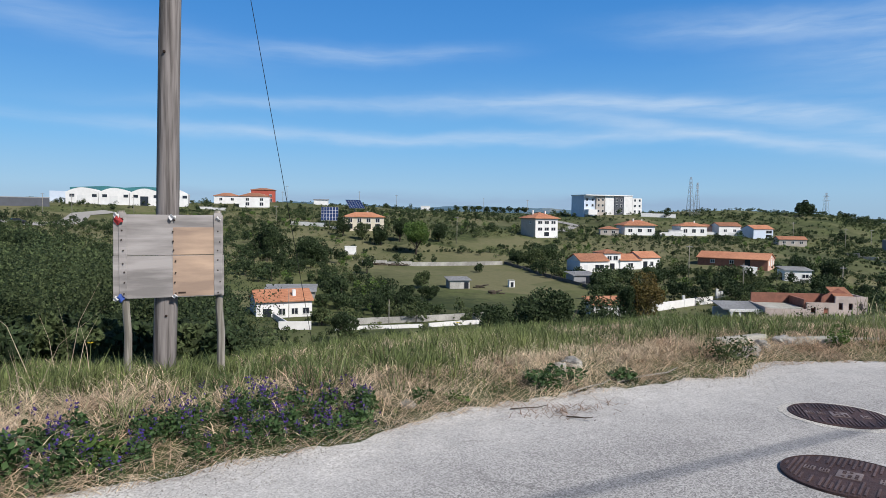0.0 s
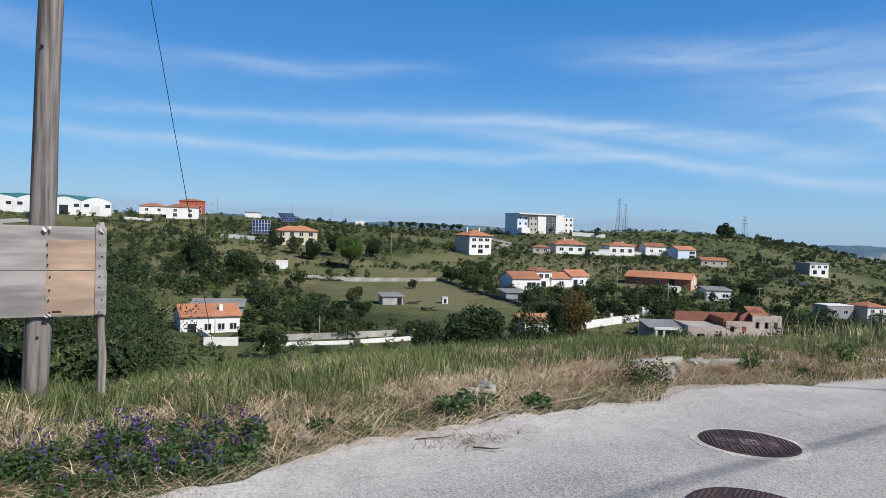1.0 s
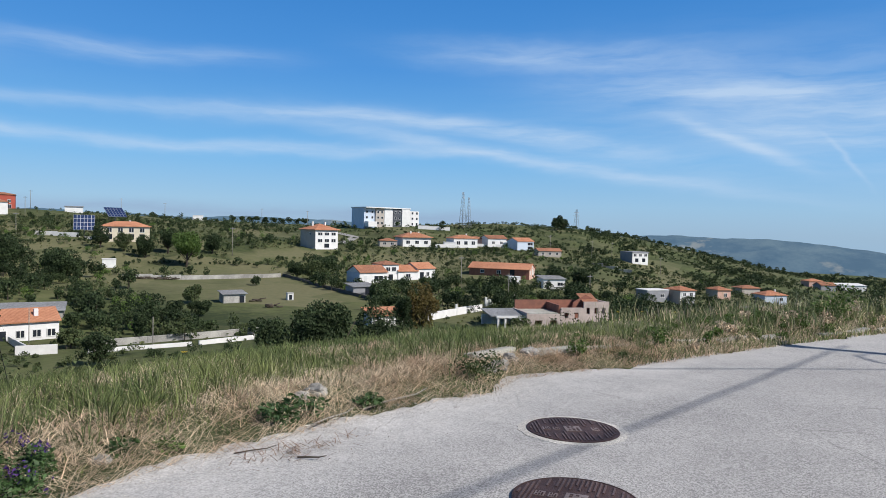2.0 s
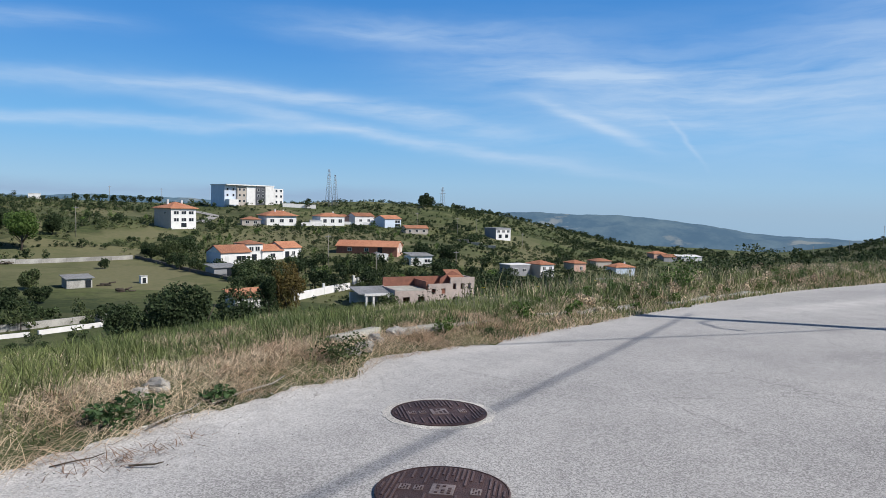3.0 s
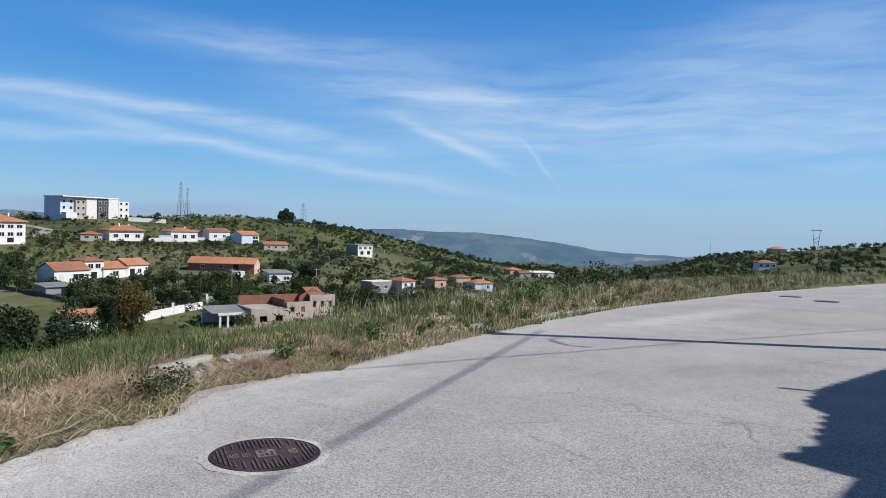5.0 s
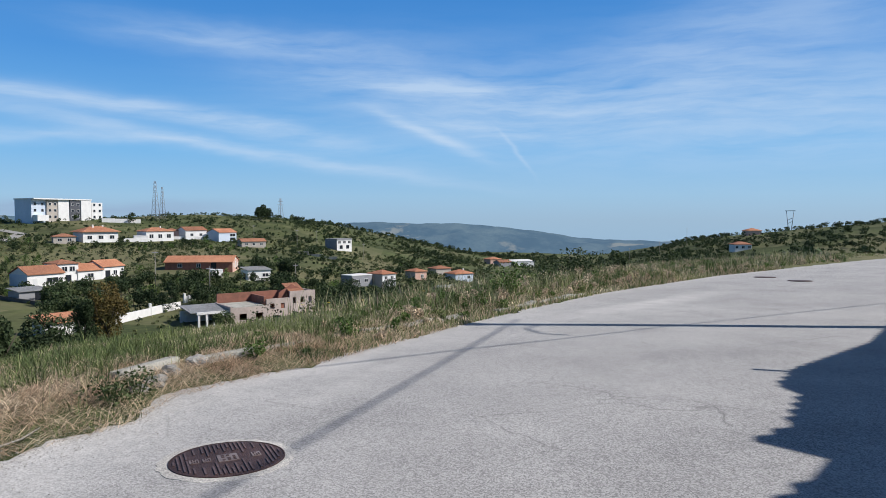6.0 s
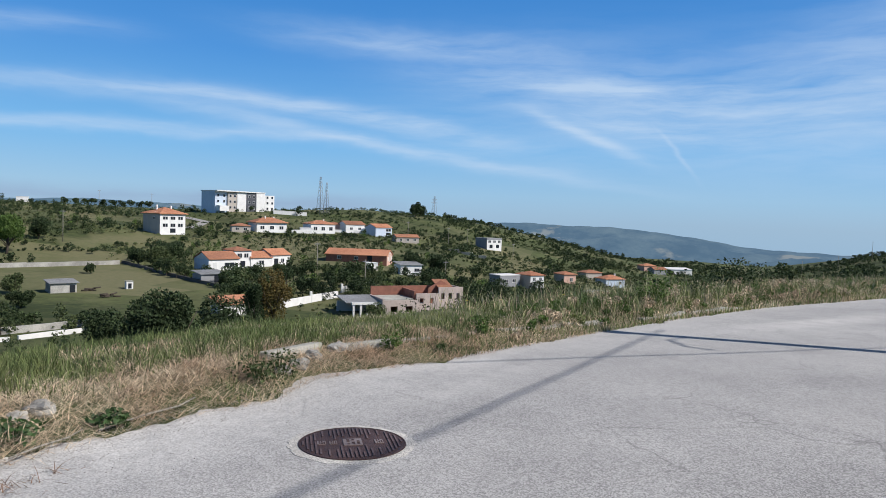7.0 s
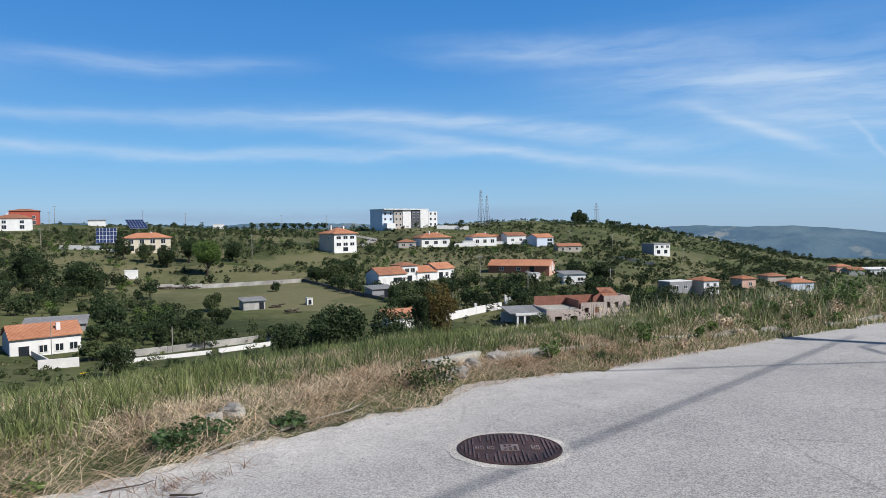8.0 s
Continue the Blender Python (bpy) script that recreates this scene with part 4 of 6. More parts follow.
# hilltop houses
house(-87.6, 335.0, 12, 11.2, 8, 7.0, "brick-red two-storey hilltop house", "hip", 1.2, RED, TILES_OLD, front=row(3, 7, 3.3, 1.1, 1.3) + row(3, 7, 0.6, 1.3, 1.7))
house(-84.5, 308.0, 14, 13.0, 9, 4.8, "white hilltop house with an orange hip roof", "hip", 2.0, WHITE, TILES_OLD, front=row(2, 6, 2.6, 1.3, 1.3) + row(2, 6, 0.2, 1.5, 1.6), chimneys=((-2, 0, 0.4),))
house(-100.0, 318.0, 14, 11.0, 8, 3.5, "white hilltop house with a brown tiled roof", "hip", 1.8, WHITE, TILES_OLD, front=row(2, 5, 1.2, 1.2, 1.3))
house(-60.0, 338.0, 8, 7.0, 5, 2.6, "small white rendered shed on the ridge", "lean", 0.4, WHITE, SHEET, category="shed", name="shed")
house(-9.5, 372.0, 0, 5.0, 4, 2.4, "small white hut on the ridge", "flat", 0.2, WHITE, WHITE, category="hut", name="hut")
# tall white house with arched windows
house(34.5, 245.5, 26, 9.4, 9.4, 7.0, "tall white three-storey house with an orange hip roof", "hip", 2.6, WHITE, shaded_side=BEIGE, over=0.7,
      front=row(3, 5.6, 4.9, 1.7, 1.1) + row(3, 5.6, 2.2, 1.7, 1.2) + ((0, 0, 2.0, 1.6, "dark"),), side=((1.5, 5.0, 0.8, 0.8, "window"),), chimneys=((-2.2, 1.0, 0.7), (2.4, 0, 0.5)))
# the pair of farm houses, left sides painted bluish for shade
house(37.8, 178.0, 20, 8.4, 6.6, 3.1, "pale farmhouse wing with a reddish tiled roof", rise=1.9, walls=WHITE, tiles=TILES_OLD, shaded_side=BLUISH, front=((1.5, 0.8, 2.6, 1.2, "window"), (-2.5, 0.1, 1.0, 2.0, "door")))
house(44.0, 183.0, 18, 5.0, 5.4, 5.0, "narrow two-storey white farmhouse tower wing", "hip", 1.2, WHITE, TILES_OLD, shaded_side=BLUISH, front=((-0.9, 3.0, 1.2, 1.2, "window"), (0.95, 3.0, 1.2, 1.2, "window"), (0, 0.1, 1.4, 1.9, "dark")))
house(49.2, 184.5, 18, 6.4, 5.6, 2.8, "single-storey farmhouse wing with an orange roof", rise=1.7, walls=WHITE, front=((0, 0.8, 1.4, 1.1, "window"),))
house(54.6, 187.0, 24, 6.6, 6.4, 3.2, "pale farmhouse with an orange gable roof", rise=1.7, walls=WHITE, shaded_side=BLUISH, front=((0.6, 0.9, 1.0, 1.1, "window"), (-1.6, 0.1, 1.4, 2.0, "dark")))
house(31.0, 152.5, 14, 5.4, 4.2, 2.0, "low grey shed with a corrugated sheet roof", "lean", 0.6, GREY, SHEET, category="shed", name="shed", front=((1.2, 0, 2.0, 1.7, "dark"),))
# in the pasture
house(3.2, 140.0, 14, 4.2, 3.2, 1.9, "small ruined stone hut with bare roof beams", "lean", 0.5, STONE, SHEET, category="hut", name="hut", front=((1.4, 0, 0.9, 1.5, "dark"),))
house(14.5, 143.0, 10, 1.2, 1.2, 1.6, "small pale concrete well house in the pasture", "flat", 0.1, WHITE, KERB, category="hut", name="hut", front=((0, 0.1, 0.6, 1.1, "dark"),))
house(26.2, 109.5, 10, 5.4, 4.0, 2.0, "low outbuilding with an orange tiled roof behind trees", "lean", 1.0, WHITE, TILES, category="shed", name="shed")
# long salmon barn
house(80.6, 188.0, -37, 18.0, 8.0, 2.3, "long brick barn with an orange roof and salmon gable", rise=1.7, walls=BRICK, over=0.5, right_walls=PINK, front=((4, 0.2, 1.4, 2.0, "dark"), (-5, 0.8, 1.0, 0.9, "window"), (0, 0.8, 1.0, 0.9, "window")))
house(84.2, 163.5, -6, 6.0, 5, 2.9, "small white and grey hut behind a garden", "lean", 0.7, WHITE, SHEET, category="hut", name="hut", front=((1.6, 1.0, 1.4, 0.9, "window"),), side=((0, 0, 2, 2, "dark"),))
house(76.5, 170.0, -6, 2.8, 2.4, 2.0, "small white garden hut", "flat", 0.15, WHITE, WHITE, category="hut", name="hut")
# row of houses under the crest
house(77.3, 275.0, 8, 12.6, 8.5, 3.9, "white villa with a broad orange hip roof", "hip", 2.4, WHITE, over=0.8, front=row(3, 8, 1.0, 1.6, 1.4), chimneys=((-1.5, -1, 0.6), (2.5, 0, 0.3)))
house(65.4, 270.0, -8, 7.0, 6, 2.5, "low house with a reddish tiled roof", "hip", 1.3, BEIGE, TILES_OLD, front=row(2, 3, 0.8, 1.2, 1.0))
house(99.6, 277.0, 6, 11.0, 8, 4.0, "white villa with arches and an orange roof", "hip", 1.8, WHITE, front=row(3, 7, 1.1, 1.5, 1.6), chimneys=((2, 0, 0.5),))
house(93.0, 274.0, -12, 5.0, 3, 2.4, "white garden annexe wall", "flat", 0.15, WHITE, WHITE, category="annexe")
house(115.8, 281.0, 6, 9.4, 7.5, 3.8, "white house with a reddish gable roof", "gable", 1.6, WHITE, TILES_OLD, front=row(2, 4, 1.2, 1.2, 1.1))
house(125.6, 274.0, 14, 9.0, 7.5, 3.9, "white two-storey house with an orange roof", "gable", 1.7, BLUISH, front=((2.5, 2.0, 2.6, 1.2, "window"), (2.5, 0.2, 2.6, 1.2, "dark")))
house(129.3, 255.0, -8, 9.8, 6, 2.4, "low farm building with a brown roof", "gable", 1.2, BEIGE, TILES_OLD, front=row(3, 6, 0.7, 1.0, 1.0))
house(109.0, 285.5, -16, 6.0, 5, 3.0, "white annexe with a tiled roof", "hip", 1.2, PINK, TILES_OLD)
# towards the mouth of the valley
house(178.0, 266.0, 8, 9.0, 8, 4.7, "white two-storey house with a flat grey roof terrace", "flat", 0.9, WHITE, GREY, shaded_side=GREY, front=row(3, 6, 3.2, 1.4, 1.2) + row(2, 4, 0.4, 1.8, 1.8, "dark"))
house(125.2, 164.0, 4, 5.2, 6.5, 4.3, "white two-storey house with an orange gable roof", "hip", 1.4, WHITE, shaded_side=BEIGE, front=row(2, 2.4, 2.6, 0.9, 1.0) + row(2, 2.4, 0.4, 0.9, 1.2))
house(117.5, 166.0, 4, 7.5, 5, 3.4, "low grey flat-roofed building", "flat", 0.25, GREY, WHITE, front=row(2, 3, 1.2, 1.2, 1.0))
house(154.5, 183.0, -4, 4.8, 6, 3.2, "salmon house with an orange gable roof", "hip", 1.3, PINK, shaded_side=BEIGE, front=((0.5, 0.8, 1.0, 1.2, "window"),))
house(186.8, 206.5, -8, 7.2, 6, 2.8, "beige house with a brown tiled roof", "hip", 1.3, BEIGE, TILES_OLD)
house(183.4, 191.5, -8, 8.4, 7, 2.9, "pale blue house with an orange hip roof", "hip", 1.7, BLUISH, front=((2, 0.8, 1.2, 1.2, "window"),), chimneys=((2, 0, 0.4),))
house(131.0, 142.0, -10, 6.4, 5.2, 2.6, "grey house with a pale sheet roof", "gable", 1.2, GREY, SHEET, front=((1.5, 0.3, 1.4, 1.6, "window"),))
house(303.0, 287.0, -12, 8.0, 7, 3.6, "pink house with a tiled roof far down the valley", "hip", 1.6, PINK, front=row(2, 3, 1.0, 1.2, 1.2))
house(291.0, 268.0, -12, 8.0, 6, 3.0, "dark farm shed far down the valley", "gable", 1.4, GREY, TILES_OLD)
house(322.0, 281.0, -20, 14.0, 8, 3.4, "white farm building far down the valley", "lean", 0.8, WHITE, WHITE)
house(324.5, 146.0, -40, 8.0, 6, 3.2, "white house on the far hillside", "hip", 1.6, WHITE, TILES_OLD, front=row(3, 6, 1.2, 1.2, 1.2))
house(425.0, 184.0, -40, 8.5, 7, 3.0, "house with an orange roof on the far crest", "hip", 1.8, PINK)


def apartment_block():
    e = thing("apartment_block", pose(84.6, 344.0, z_at(84.6, 344.0), 0, 0, 20), "long white and beige apartment block on the ridge", "apartment building")
    h = 9.4
    # bays: left, right, depth forward, wall, columns of windows
    # the first bay's bluish wall paints in the shade of the block's left side
    bays = ((-15.5, -9.0, 1.0, BLUISH, 2), (-9.0, -4.2, 0.0, BEIGE, 2), (-4.2, 1.0, -0.4, WHITE, 0), (1.0, 6.2, -0.8, DARKGREY, 2), (6.2, 11.2, -1.2, WHITE, 0), (11.6, 17.2, -0.8, WHITE, 2))
    for x0, x1, fwd, mat, cols in bays:
        top = h - (0.9 if x0 > 11 else 0)
        wall = part("wall", box(x0, fwd, -3, x1, 13, top), mat, e)
        for f in range(3):
            for c in range(cols):
                u = x0 + (x1 - x0) * (c + 0.5) / cols
                win = part("window", box(u - 0.6, fwd - 0.08, 1.2 + 2.8 * f, u + 0.6, fwd, 2.5 + 2.8 * f), SHUTTER, e)
                part("pane", box(u - 0.5, fwd - 0.12, 1.3 + 2.8 * f, u + 0.5, fwd - 0.08, 2.4 + 2.8 * f), PANE, win)
    part("roof", box(-15.8, -1.4, h, 11.4, 13.3, h + 0.5, 0.05), WHITE, e)
    part("canopy", box(-15, -2.5, 0, -10, 0.9, 2.6), WHITE, e)


apartment_block()


def warehouses():
    e = thing("warehouse", pose(-136.5, 286.0, z_at(-136.5, 286.0) - 0.3, 0, 0, 18), "row of white arched warehouses with a teal roof behind", "warehouse")
    x = -18.5
    for w, door in ((12.2, 0), (11.8, 1), (11.6, 2), (11.4, 0)):
        pts = [(x, -3), (x, 5.4)] + [(x + w * k / 8, 5.4 + 1.9 * math.sin(math.pi * k / 8)) for k in range(1, 8)] + [(x + w - 0.15, 5.4), (x + w - 0.15, -3)]
        part("hall", prism(pts, "y", 0, 22), WHITE, e)
        part("door", box(x + w * 0.35, -0.1, 0, x + w * 0.62, 0, 4.0), PANE if door == 2 else SHUTTER, e)
        for u in (0.12, 0.8):
            part("window", box(x + w * u, -0.1, 3.4, x + w * u + 1.8, 0, 4.6), PANE, e)
        x += w
    part("side_hall", box(-25.5, 6, -3, -18.6, 26, 5.8), BLUISH, e)
    part("teal_roof", prism([(-21, 6.0), (-21, 7.9), (-7, 8.7), (1, 8.1), (9, 8.8), (23, 8.0), (23, 6.0)], "y", 22.2, 48), TEAL, e)


warehouses()
house(-170.0, 262.0, 32, 34, 12, 3.0, "long dark low industrial shed on the ridge", "flat", 0.4, DARKGREY, GREY, category="shed", name="shed")


def ruin():
    """Unfinished house of bare blockwork and broken brick."""
    x, y = 56.0, 104.0
    BUILT.append((x, y, 9.5))
    e = thing("ruined_house", pose(x, y, z_at(x, y) - 0.2, 0, 0, -6), "ruined two-storey house of bare blockwork and broken brick", "ruin")

    def wall_with(name, x0, x1, y0, y1, z1, holes, mat):
        cuts = sorted({x0, x1, *[c for q in holes for c in (q[0], q[1])]})
        for a, b in zip(cuts, cuts[1:]):
            spans, z = sorted([(q[2], q[3]) for q in holes if q[0] <= a and q[1] >= b]), -3.0
            for lo, hi in spans:
                part(name, box(a, y0, z, b, y1, lo), mat, e)
                z = hi
            part(name, box(a, y0, z, b, y1, z1), mat, e)
    wall_with("front_wall", -1.5, 2.5, -3.0, -2.7, 3.9, ((-0.9, -0.2, 2.2, 3.1), (0.9, 1.6, 2.2, 3.1), (-0.2, 0.6, 0.2, 1.2)), RUIN)
    wall_with("front_wall", 2.5, 7.0, -3.0, -2.7, 4.9, ((3.0, 3.6, 2.9, 3.9), (4.4, 5.0, 2.9, 3.9), (5.8, 6.4, 2.9, 3.9), (3.0, 3.6, 0.6, 1.6), (4.6, 5.4, 0.4, 1.5)), RUIN)
    wall_with("back_wall", -7.5, 7.0, 3.0, 3.3, 4.6, ((-5, -3.6, 1.2, 2.6), (0, 1.2, 1.8, 3.0)), BRICK)
    wall_with("wing_front", -7.5, -1.5, -4.2, -3.9, 3.0, ((-6.4, -5.2, 1.0, 2.0), (-3.8, -2.6, 1.0, 2.0)), RUIN)
    part("side_wall", box(-7.8, -4.2, -3, -7.5, 3.3, 3.2), RUIN, e)
    part("side_wall", box(6.7, -2.7, -3, 7.0, 3.0, 4.8), RUIN, e)
    part("inner_wall", box(-1.8, -2.7, -3, -1.5, 3.0, 4.3), BRICK, e)
    part("slab", box(-7.5, -3.9, 2.6, -1.8, 3.0, 2.8), KERB, e)
    part("slab", box(-1.5, -2.7, 1.5, 6.7, 3.0, 1.7), KERB, e)
    part("inner_wall", prism([(1.8, 1.7), (6.6, 1.7), (6.6, 4.6), (4.5, 5.7), (2.2, 4.4)], "y", 0.8, 1.0), BRICK, e)
    part("roof", prism([(-0.6, 4.3), (3.0, 5.6), (3.0, 5.75), (-0.6, 4.45)], "x", 3.6, 6.4), TILES_OLD, e)
    part("terrace", box(-7.2, -3.6, 2.95, -2.2, 2.6, 3.1), KERB, e)
    for k in range(5):
        part("pillar", box(-12.5 + k * 1.2, -3.5, -2, -12.2 + k * 1.2, -3.2, 2.3), WHITE, e)
    part("lintel", box(-12.7, -3.6, 2.3, -7.8, -3.1, 2.65), WHITE, e)
    part("shed_roof", prism([(-2.9, 2.5), (3.2, 3.0), (3.2, 3.15), (-2.9, 2.65)], "x", -13.5, -7.9), SHEET, e)
    part("shed_wall", box(-13.4, 2.7, -2, -7.9, 3.0, 2.2), WHITE, e)


ruin()


def wall_run(points, tall, thick, mat, label, posts=0, name="garden_wall"):
    """A free-standing wall that follows the land."""
    e = thing(name, pose(points[0][0], points[0][1], 0), label, "wall", "walls in the valley")
    ox, oy = points[0]
    for (x0, y0), (x1, y1) in zip(points, points[1:]):
        n = max(1, int(math.hypot(x1 - x0, y1 - y0) / 5))
        for k in range(n):
            ax, ay = x0 + (x1 - x0) * k / n, y0 + (y1 - y0) * k / n
            bx, by = x0 + (x1 - x0) * (k + 1) / n, y0 + (y1 - y0) * (k + 1) / n
            L, a = math.hypot(bx - ax, by - ay), math.atan2(by - ay, bx - ax)
            ob = part("wall_panel", box(0, -thick / 2, -1.2, L - 0.02, thick / 2, tall, 0.03), mat, e)
            ob.matrix_local = Matrix.Translation((ax - ox, ay - oy, (z_at(ax, ay) + z_at(bx, by)) / 2)) @ Matrix.Rotation(a, 4, "Z")
            if posts and k % posts == 0:
                ob = part("pillar", box(-0.2, -0.2, -1, 0.2, 0.2, tall + 0.7, 0.03), mat, e)
                ob.matrix_local = pose(ax - ox, ay - oy, z_at(ax, ay))


wall_run([(-21.8, 91), (-17.5, 91.5)], 1.1, 0.25, WHITE, "white rendered garden wall by the cottage")
wall_run([(-14.2, 90.8), (-2.6, 94.4)], 0.5, 0.3, WHITE, "low white rendered field wall")
wall_run([(-1.8, 95.0), (7.8, 100.6)], 0.6, 0.3, WHITE, "low white rendered field wall")
wall_run([(-13.5, 96.5), (7.0, 104.5)], 0.9, 0.3, STONE, "weathered grey stone field wall")
wall_run([(-25.0, 101), (-21.0, 93)], 0.8, 0.2, WHITE, "white sloping stair wall beside the cottage")
wall_run([(-20.5, 174), (-8, 178), (16.5, 188.5)], 1.0, 0.4, STONE, "long pale dry stone wall above the pasture")
wall_run([(17.4, 192), (24, 165), (33.2, 136)], 0.7, 0.4, DARKWALL, "dark old field wall beside the pasture")
wall_run([(35.0, 113), (42, 118.5), (48.8, 123)], 1.3, 0.3, WHITE, "white rendered wall with pillars", 1)
wall_run([(52.0, 129), (62.8, 139)], 1.1, 0.3, WHITE, "white rendered wall with pillars", 1)
wall_run([(86, 272), (95, 272)], 1.4, 0.3, WHITE, "white garden wall of a villa")
wall_run([(107, 279), (122, 276)], 1.2, 0.3, WHITE, "white garden wall of a villa")
wall_run([(96, 333), (112, 330)], 1.8, 0.3, WHITE, "white boundary wall on the ridge")
wall_run([(-56, 252), (-42, 247)], 1.3, 0.4, WHITE, "white retaining wall below the solar panels")
wall_run([(-40, 243), (-33, 240)], 1.0, 0.4, WHITE, "white retaining wall below the house")
wall_run([(-104, 292), (-92, 291)], 1.0, 0.3, WHITE, "white wall by the hilltop lane")
wall_run([(-30, 96), (-42, 94)], 0.9, 0.3, WHITE, "pale wall beside the valley lane")
wall_run([(140, 240), (152, 228)], 1.0, 0.3, STONE, "old stone terrace wall")


def solar(x, y, turn, tilt, w, h, up):
    z = z_at(x, y)
    e = thing("solar_tracker", pose(x, y, z, 0, 0, turn), "large blue solar panel array on a steel mast", "solar panel", "solar trackers")
    part("mast", tube([(0, 0.2, -0.5), (0, 0.2, up)], [0.15, 0.15], 10), STEEL, e)
    f = part("frame", box(-w / 2, -0.05, -h / 2, w / 2, 0.05, h / 2), ALU, e)
    f.matrix_local = pose(0, 0, up, tilt)
    nx, nz = 6, 4
    for i in range(nx):
        for j in range(nz):
            c = part("panel", box(-w / 2 + w * i / nx + 0.06, -0.09, -h / 2 + h * j / nz + 0.06, -w / 2 + w * (i + 1) / nx - 0.06, -0.05, -h / 2 + h * (j + 1) / nz - 0.06), SOLAR, f)


solar(-41.2, 249.5, 8, -28, 6.2, 5.6, 4.5)
solar(-33.6, 262.0, 30, -55, 6.2, 5.6, 7.6)


def lattice(x, y, h, w, arms, label):
    e = thing("lattice_mast", pose(x, y, z_at(x, y), 0, 0, 20), label, "pylon")
    bm = bmesh.new()
    n, th = 9, max(0.09, h * 0.006)
    for sx, sy in ((-1, -1), (1, -1), (1, 1), (-1, 1)):
        tube([(sx * w / 2, sy * w / 2, -1), (sx * w * 0.1, sy * w * 0.1, h)], [th, th * 0.7], 4, bm)
    part("legs", bm, STEEL, e)
    bm = bmesh.new()
    for k in range(n):
        z0, z1 = h * k / n, h * (k + 1) / n
        a, b = w / 2 * (1 - 0.8 * k / n), w / 2 * (1 - 0.8 * (k + 1) / n)
        for (sx, sy), (tx, ty) in (((-1, -1), (1, -1)), ((1, -1), (1, 1)), ((1, 1), (-1, 1)), ((-1, 1), (-1, -1))):
            tube([(sx * a, sy * a, z0), (tx * b, ty * b, z1)], [th * 0.5] * 2, 3, bm)
    part("bracing", bm, STEEL, e)
    for z, half in arms:
        part("cross_arm", box(-half, -0.1, z, half, 0.1, z + 0.25), STEEL, e)


lattice(122.0, 339.0, 19.4, 3.0, (), "tall grey steel lattice mast on the ridge")
lattice(126.8, 343.0, 16.4, 2.4, (), "grey steel lattice mast on the ridge")
lattice(252.0, 452.0, 19.0, 4.0, ((14, 3.5), (16.5, 2.5)), "grey steel power pylon behind the hilltop")


def v_pylon(x, y, h):
    e = thing("power_pylon", pose(x, y, z_at(x, y), 0, 0, -69), "dark steel power pylon with two splayed legs", "pylon")
    for s in (-1, 1):
        part("leg", tube([(s * 0.7, 0, -1), (s * 2.1, 0, h)], [0.24, 0.16], 6), STEEL, e)
    part("cross_arm", box(-2.9, -0.2, h, 2.9, 0.2, h + 0.4), STEEL, e)
    for u in (-0.5, 0.1):
        part("brace", tube([(-1.3, 0, h * (0.5 + u * 0.3)), (1.4, 0, h * (0.62 + u * 0.3))], [0.14, 0.14], 5), STEEL, e)


v_pylon(452.0, 172.0, 12.0)


def post_pole(x, y, h, arm=True):
    e = thing("utility_pole", pose(x, y, z_at(x, y)), "slim grey utility pole across the valley", "utility pole", "utility poles across the valley")
    part("shaft", tube([(0, 0, -1), (0, 0, h)], [0.11, 0.08] if y > 110 else [0.06, 0.05], 8), POST_WOOD, e)
    if arm:
        part("cross_arm", box(-0.7, -0.06, h - 0.5, 0.7, 0.06, h - 0.35), STEEL, e)


for x, y, h in ((4.6, 222, 9), (57, 158, 8), (150, 255, 8), (164, 262, 8), (134, 262, 8), (-75, 330, 8), (-42, 345, 8), (-70, 300, 8), (-23, 340, 8), (60, 136, 6), (-22.0, 98, 5), (22, 372, 8), (46, 375, 8), (-62, 255, 7), (172, 238, 7), (88, 150, 6), (-7.2, 93, 4), (-118, 262, 8), (-140, 240, 8), (-133, 246, 8), (330, 250, 9), (372, 236, 10), (400, 232, 9), (352, 262, 8), (424, 226, 12)):
    post_pole(x, y, h, y > 110)


def lane(name, points, width, label):
    """A narrow lane laid on the land."""
    v, f = [], []
    dense = []
    for (x0, y0), (x1, y1) in zip(points, points[1:]):
        n = max(2, int(math.hypot(x1 - x0, y1 - y0) / 4))
        dense += [(x0 + (x1 - x0) * k / n, y0 + (y1 - y0) * k / n) for k in range(n)]
    for i, (x, y) in enumerate(dense):
        a, b = dense[max(0, i - 1)], dense[min(len(dense) - 1, i + 1)]
        d = Vector((b[0] - a[0], b[1] - a[1])).normalized()
        for s in (-1, -0.33, 0.33, 1):
            px, py = x - d.y * s * width / 2, y + d.x * s * width / 2
            v.append((px, py, z_at(px, py) + 0.25))
    for i in range(len(dense) - 1):
        for k in range(3):
            f.append((i * 4 + k, i * 4 + k + 1, i * 4 + 5 + k, i * 4 + 4 + k))
    tagged(mesh_object(name, v, f, TRACK), label, "road", kind="structure")


lane("lane", [(-136, 200), (-118, 190), (-119, 215), (-134, 254), (-128, 272)], 7, "grey gravel lane climbing the hillside")
lane("lane", [(-40, 104), (-34, 100), (-27, 95)], 4, "pale valley lane beside the cottage")
lane("lane", [(46, 268), (58, 300), (52, 325)], 4, "pale dirt lane on the slope below the ridge")

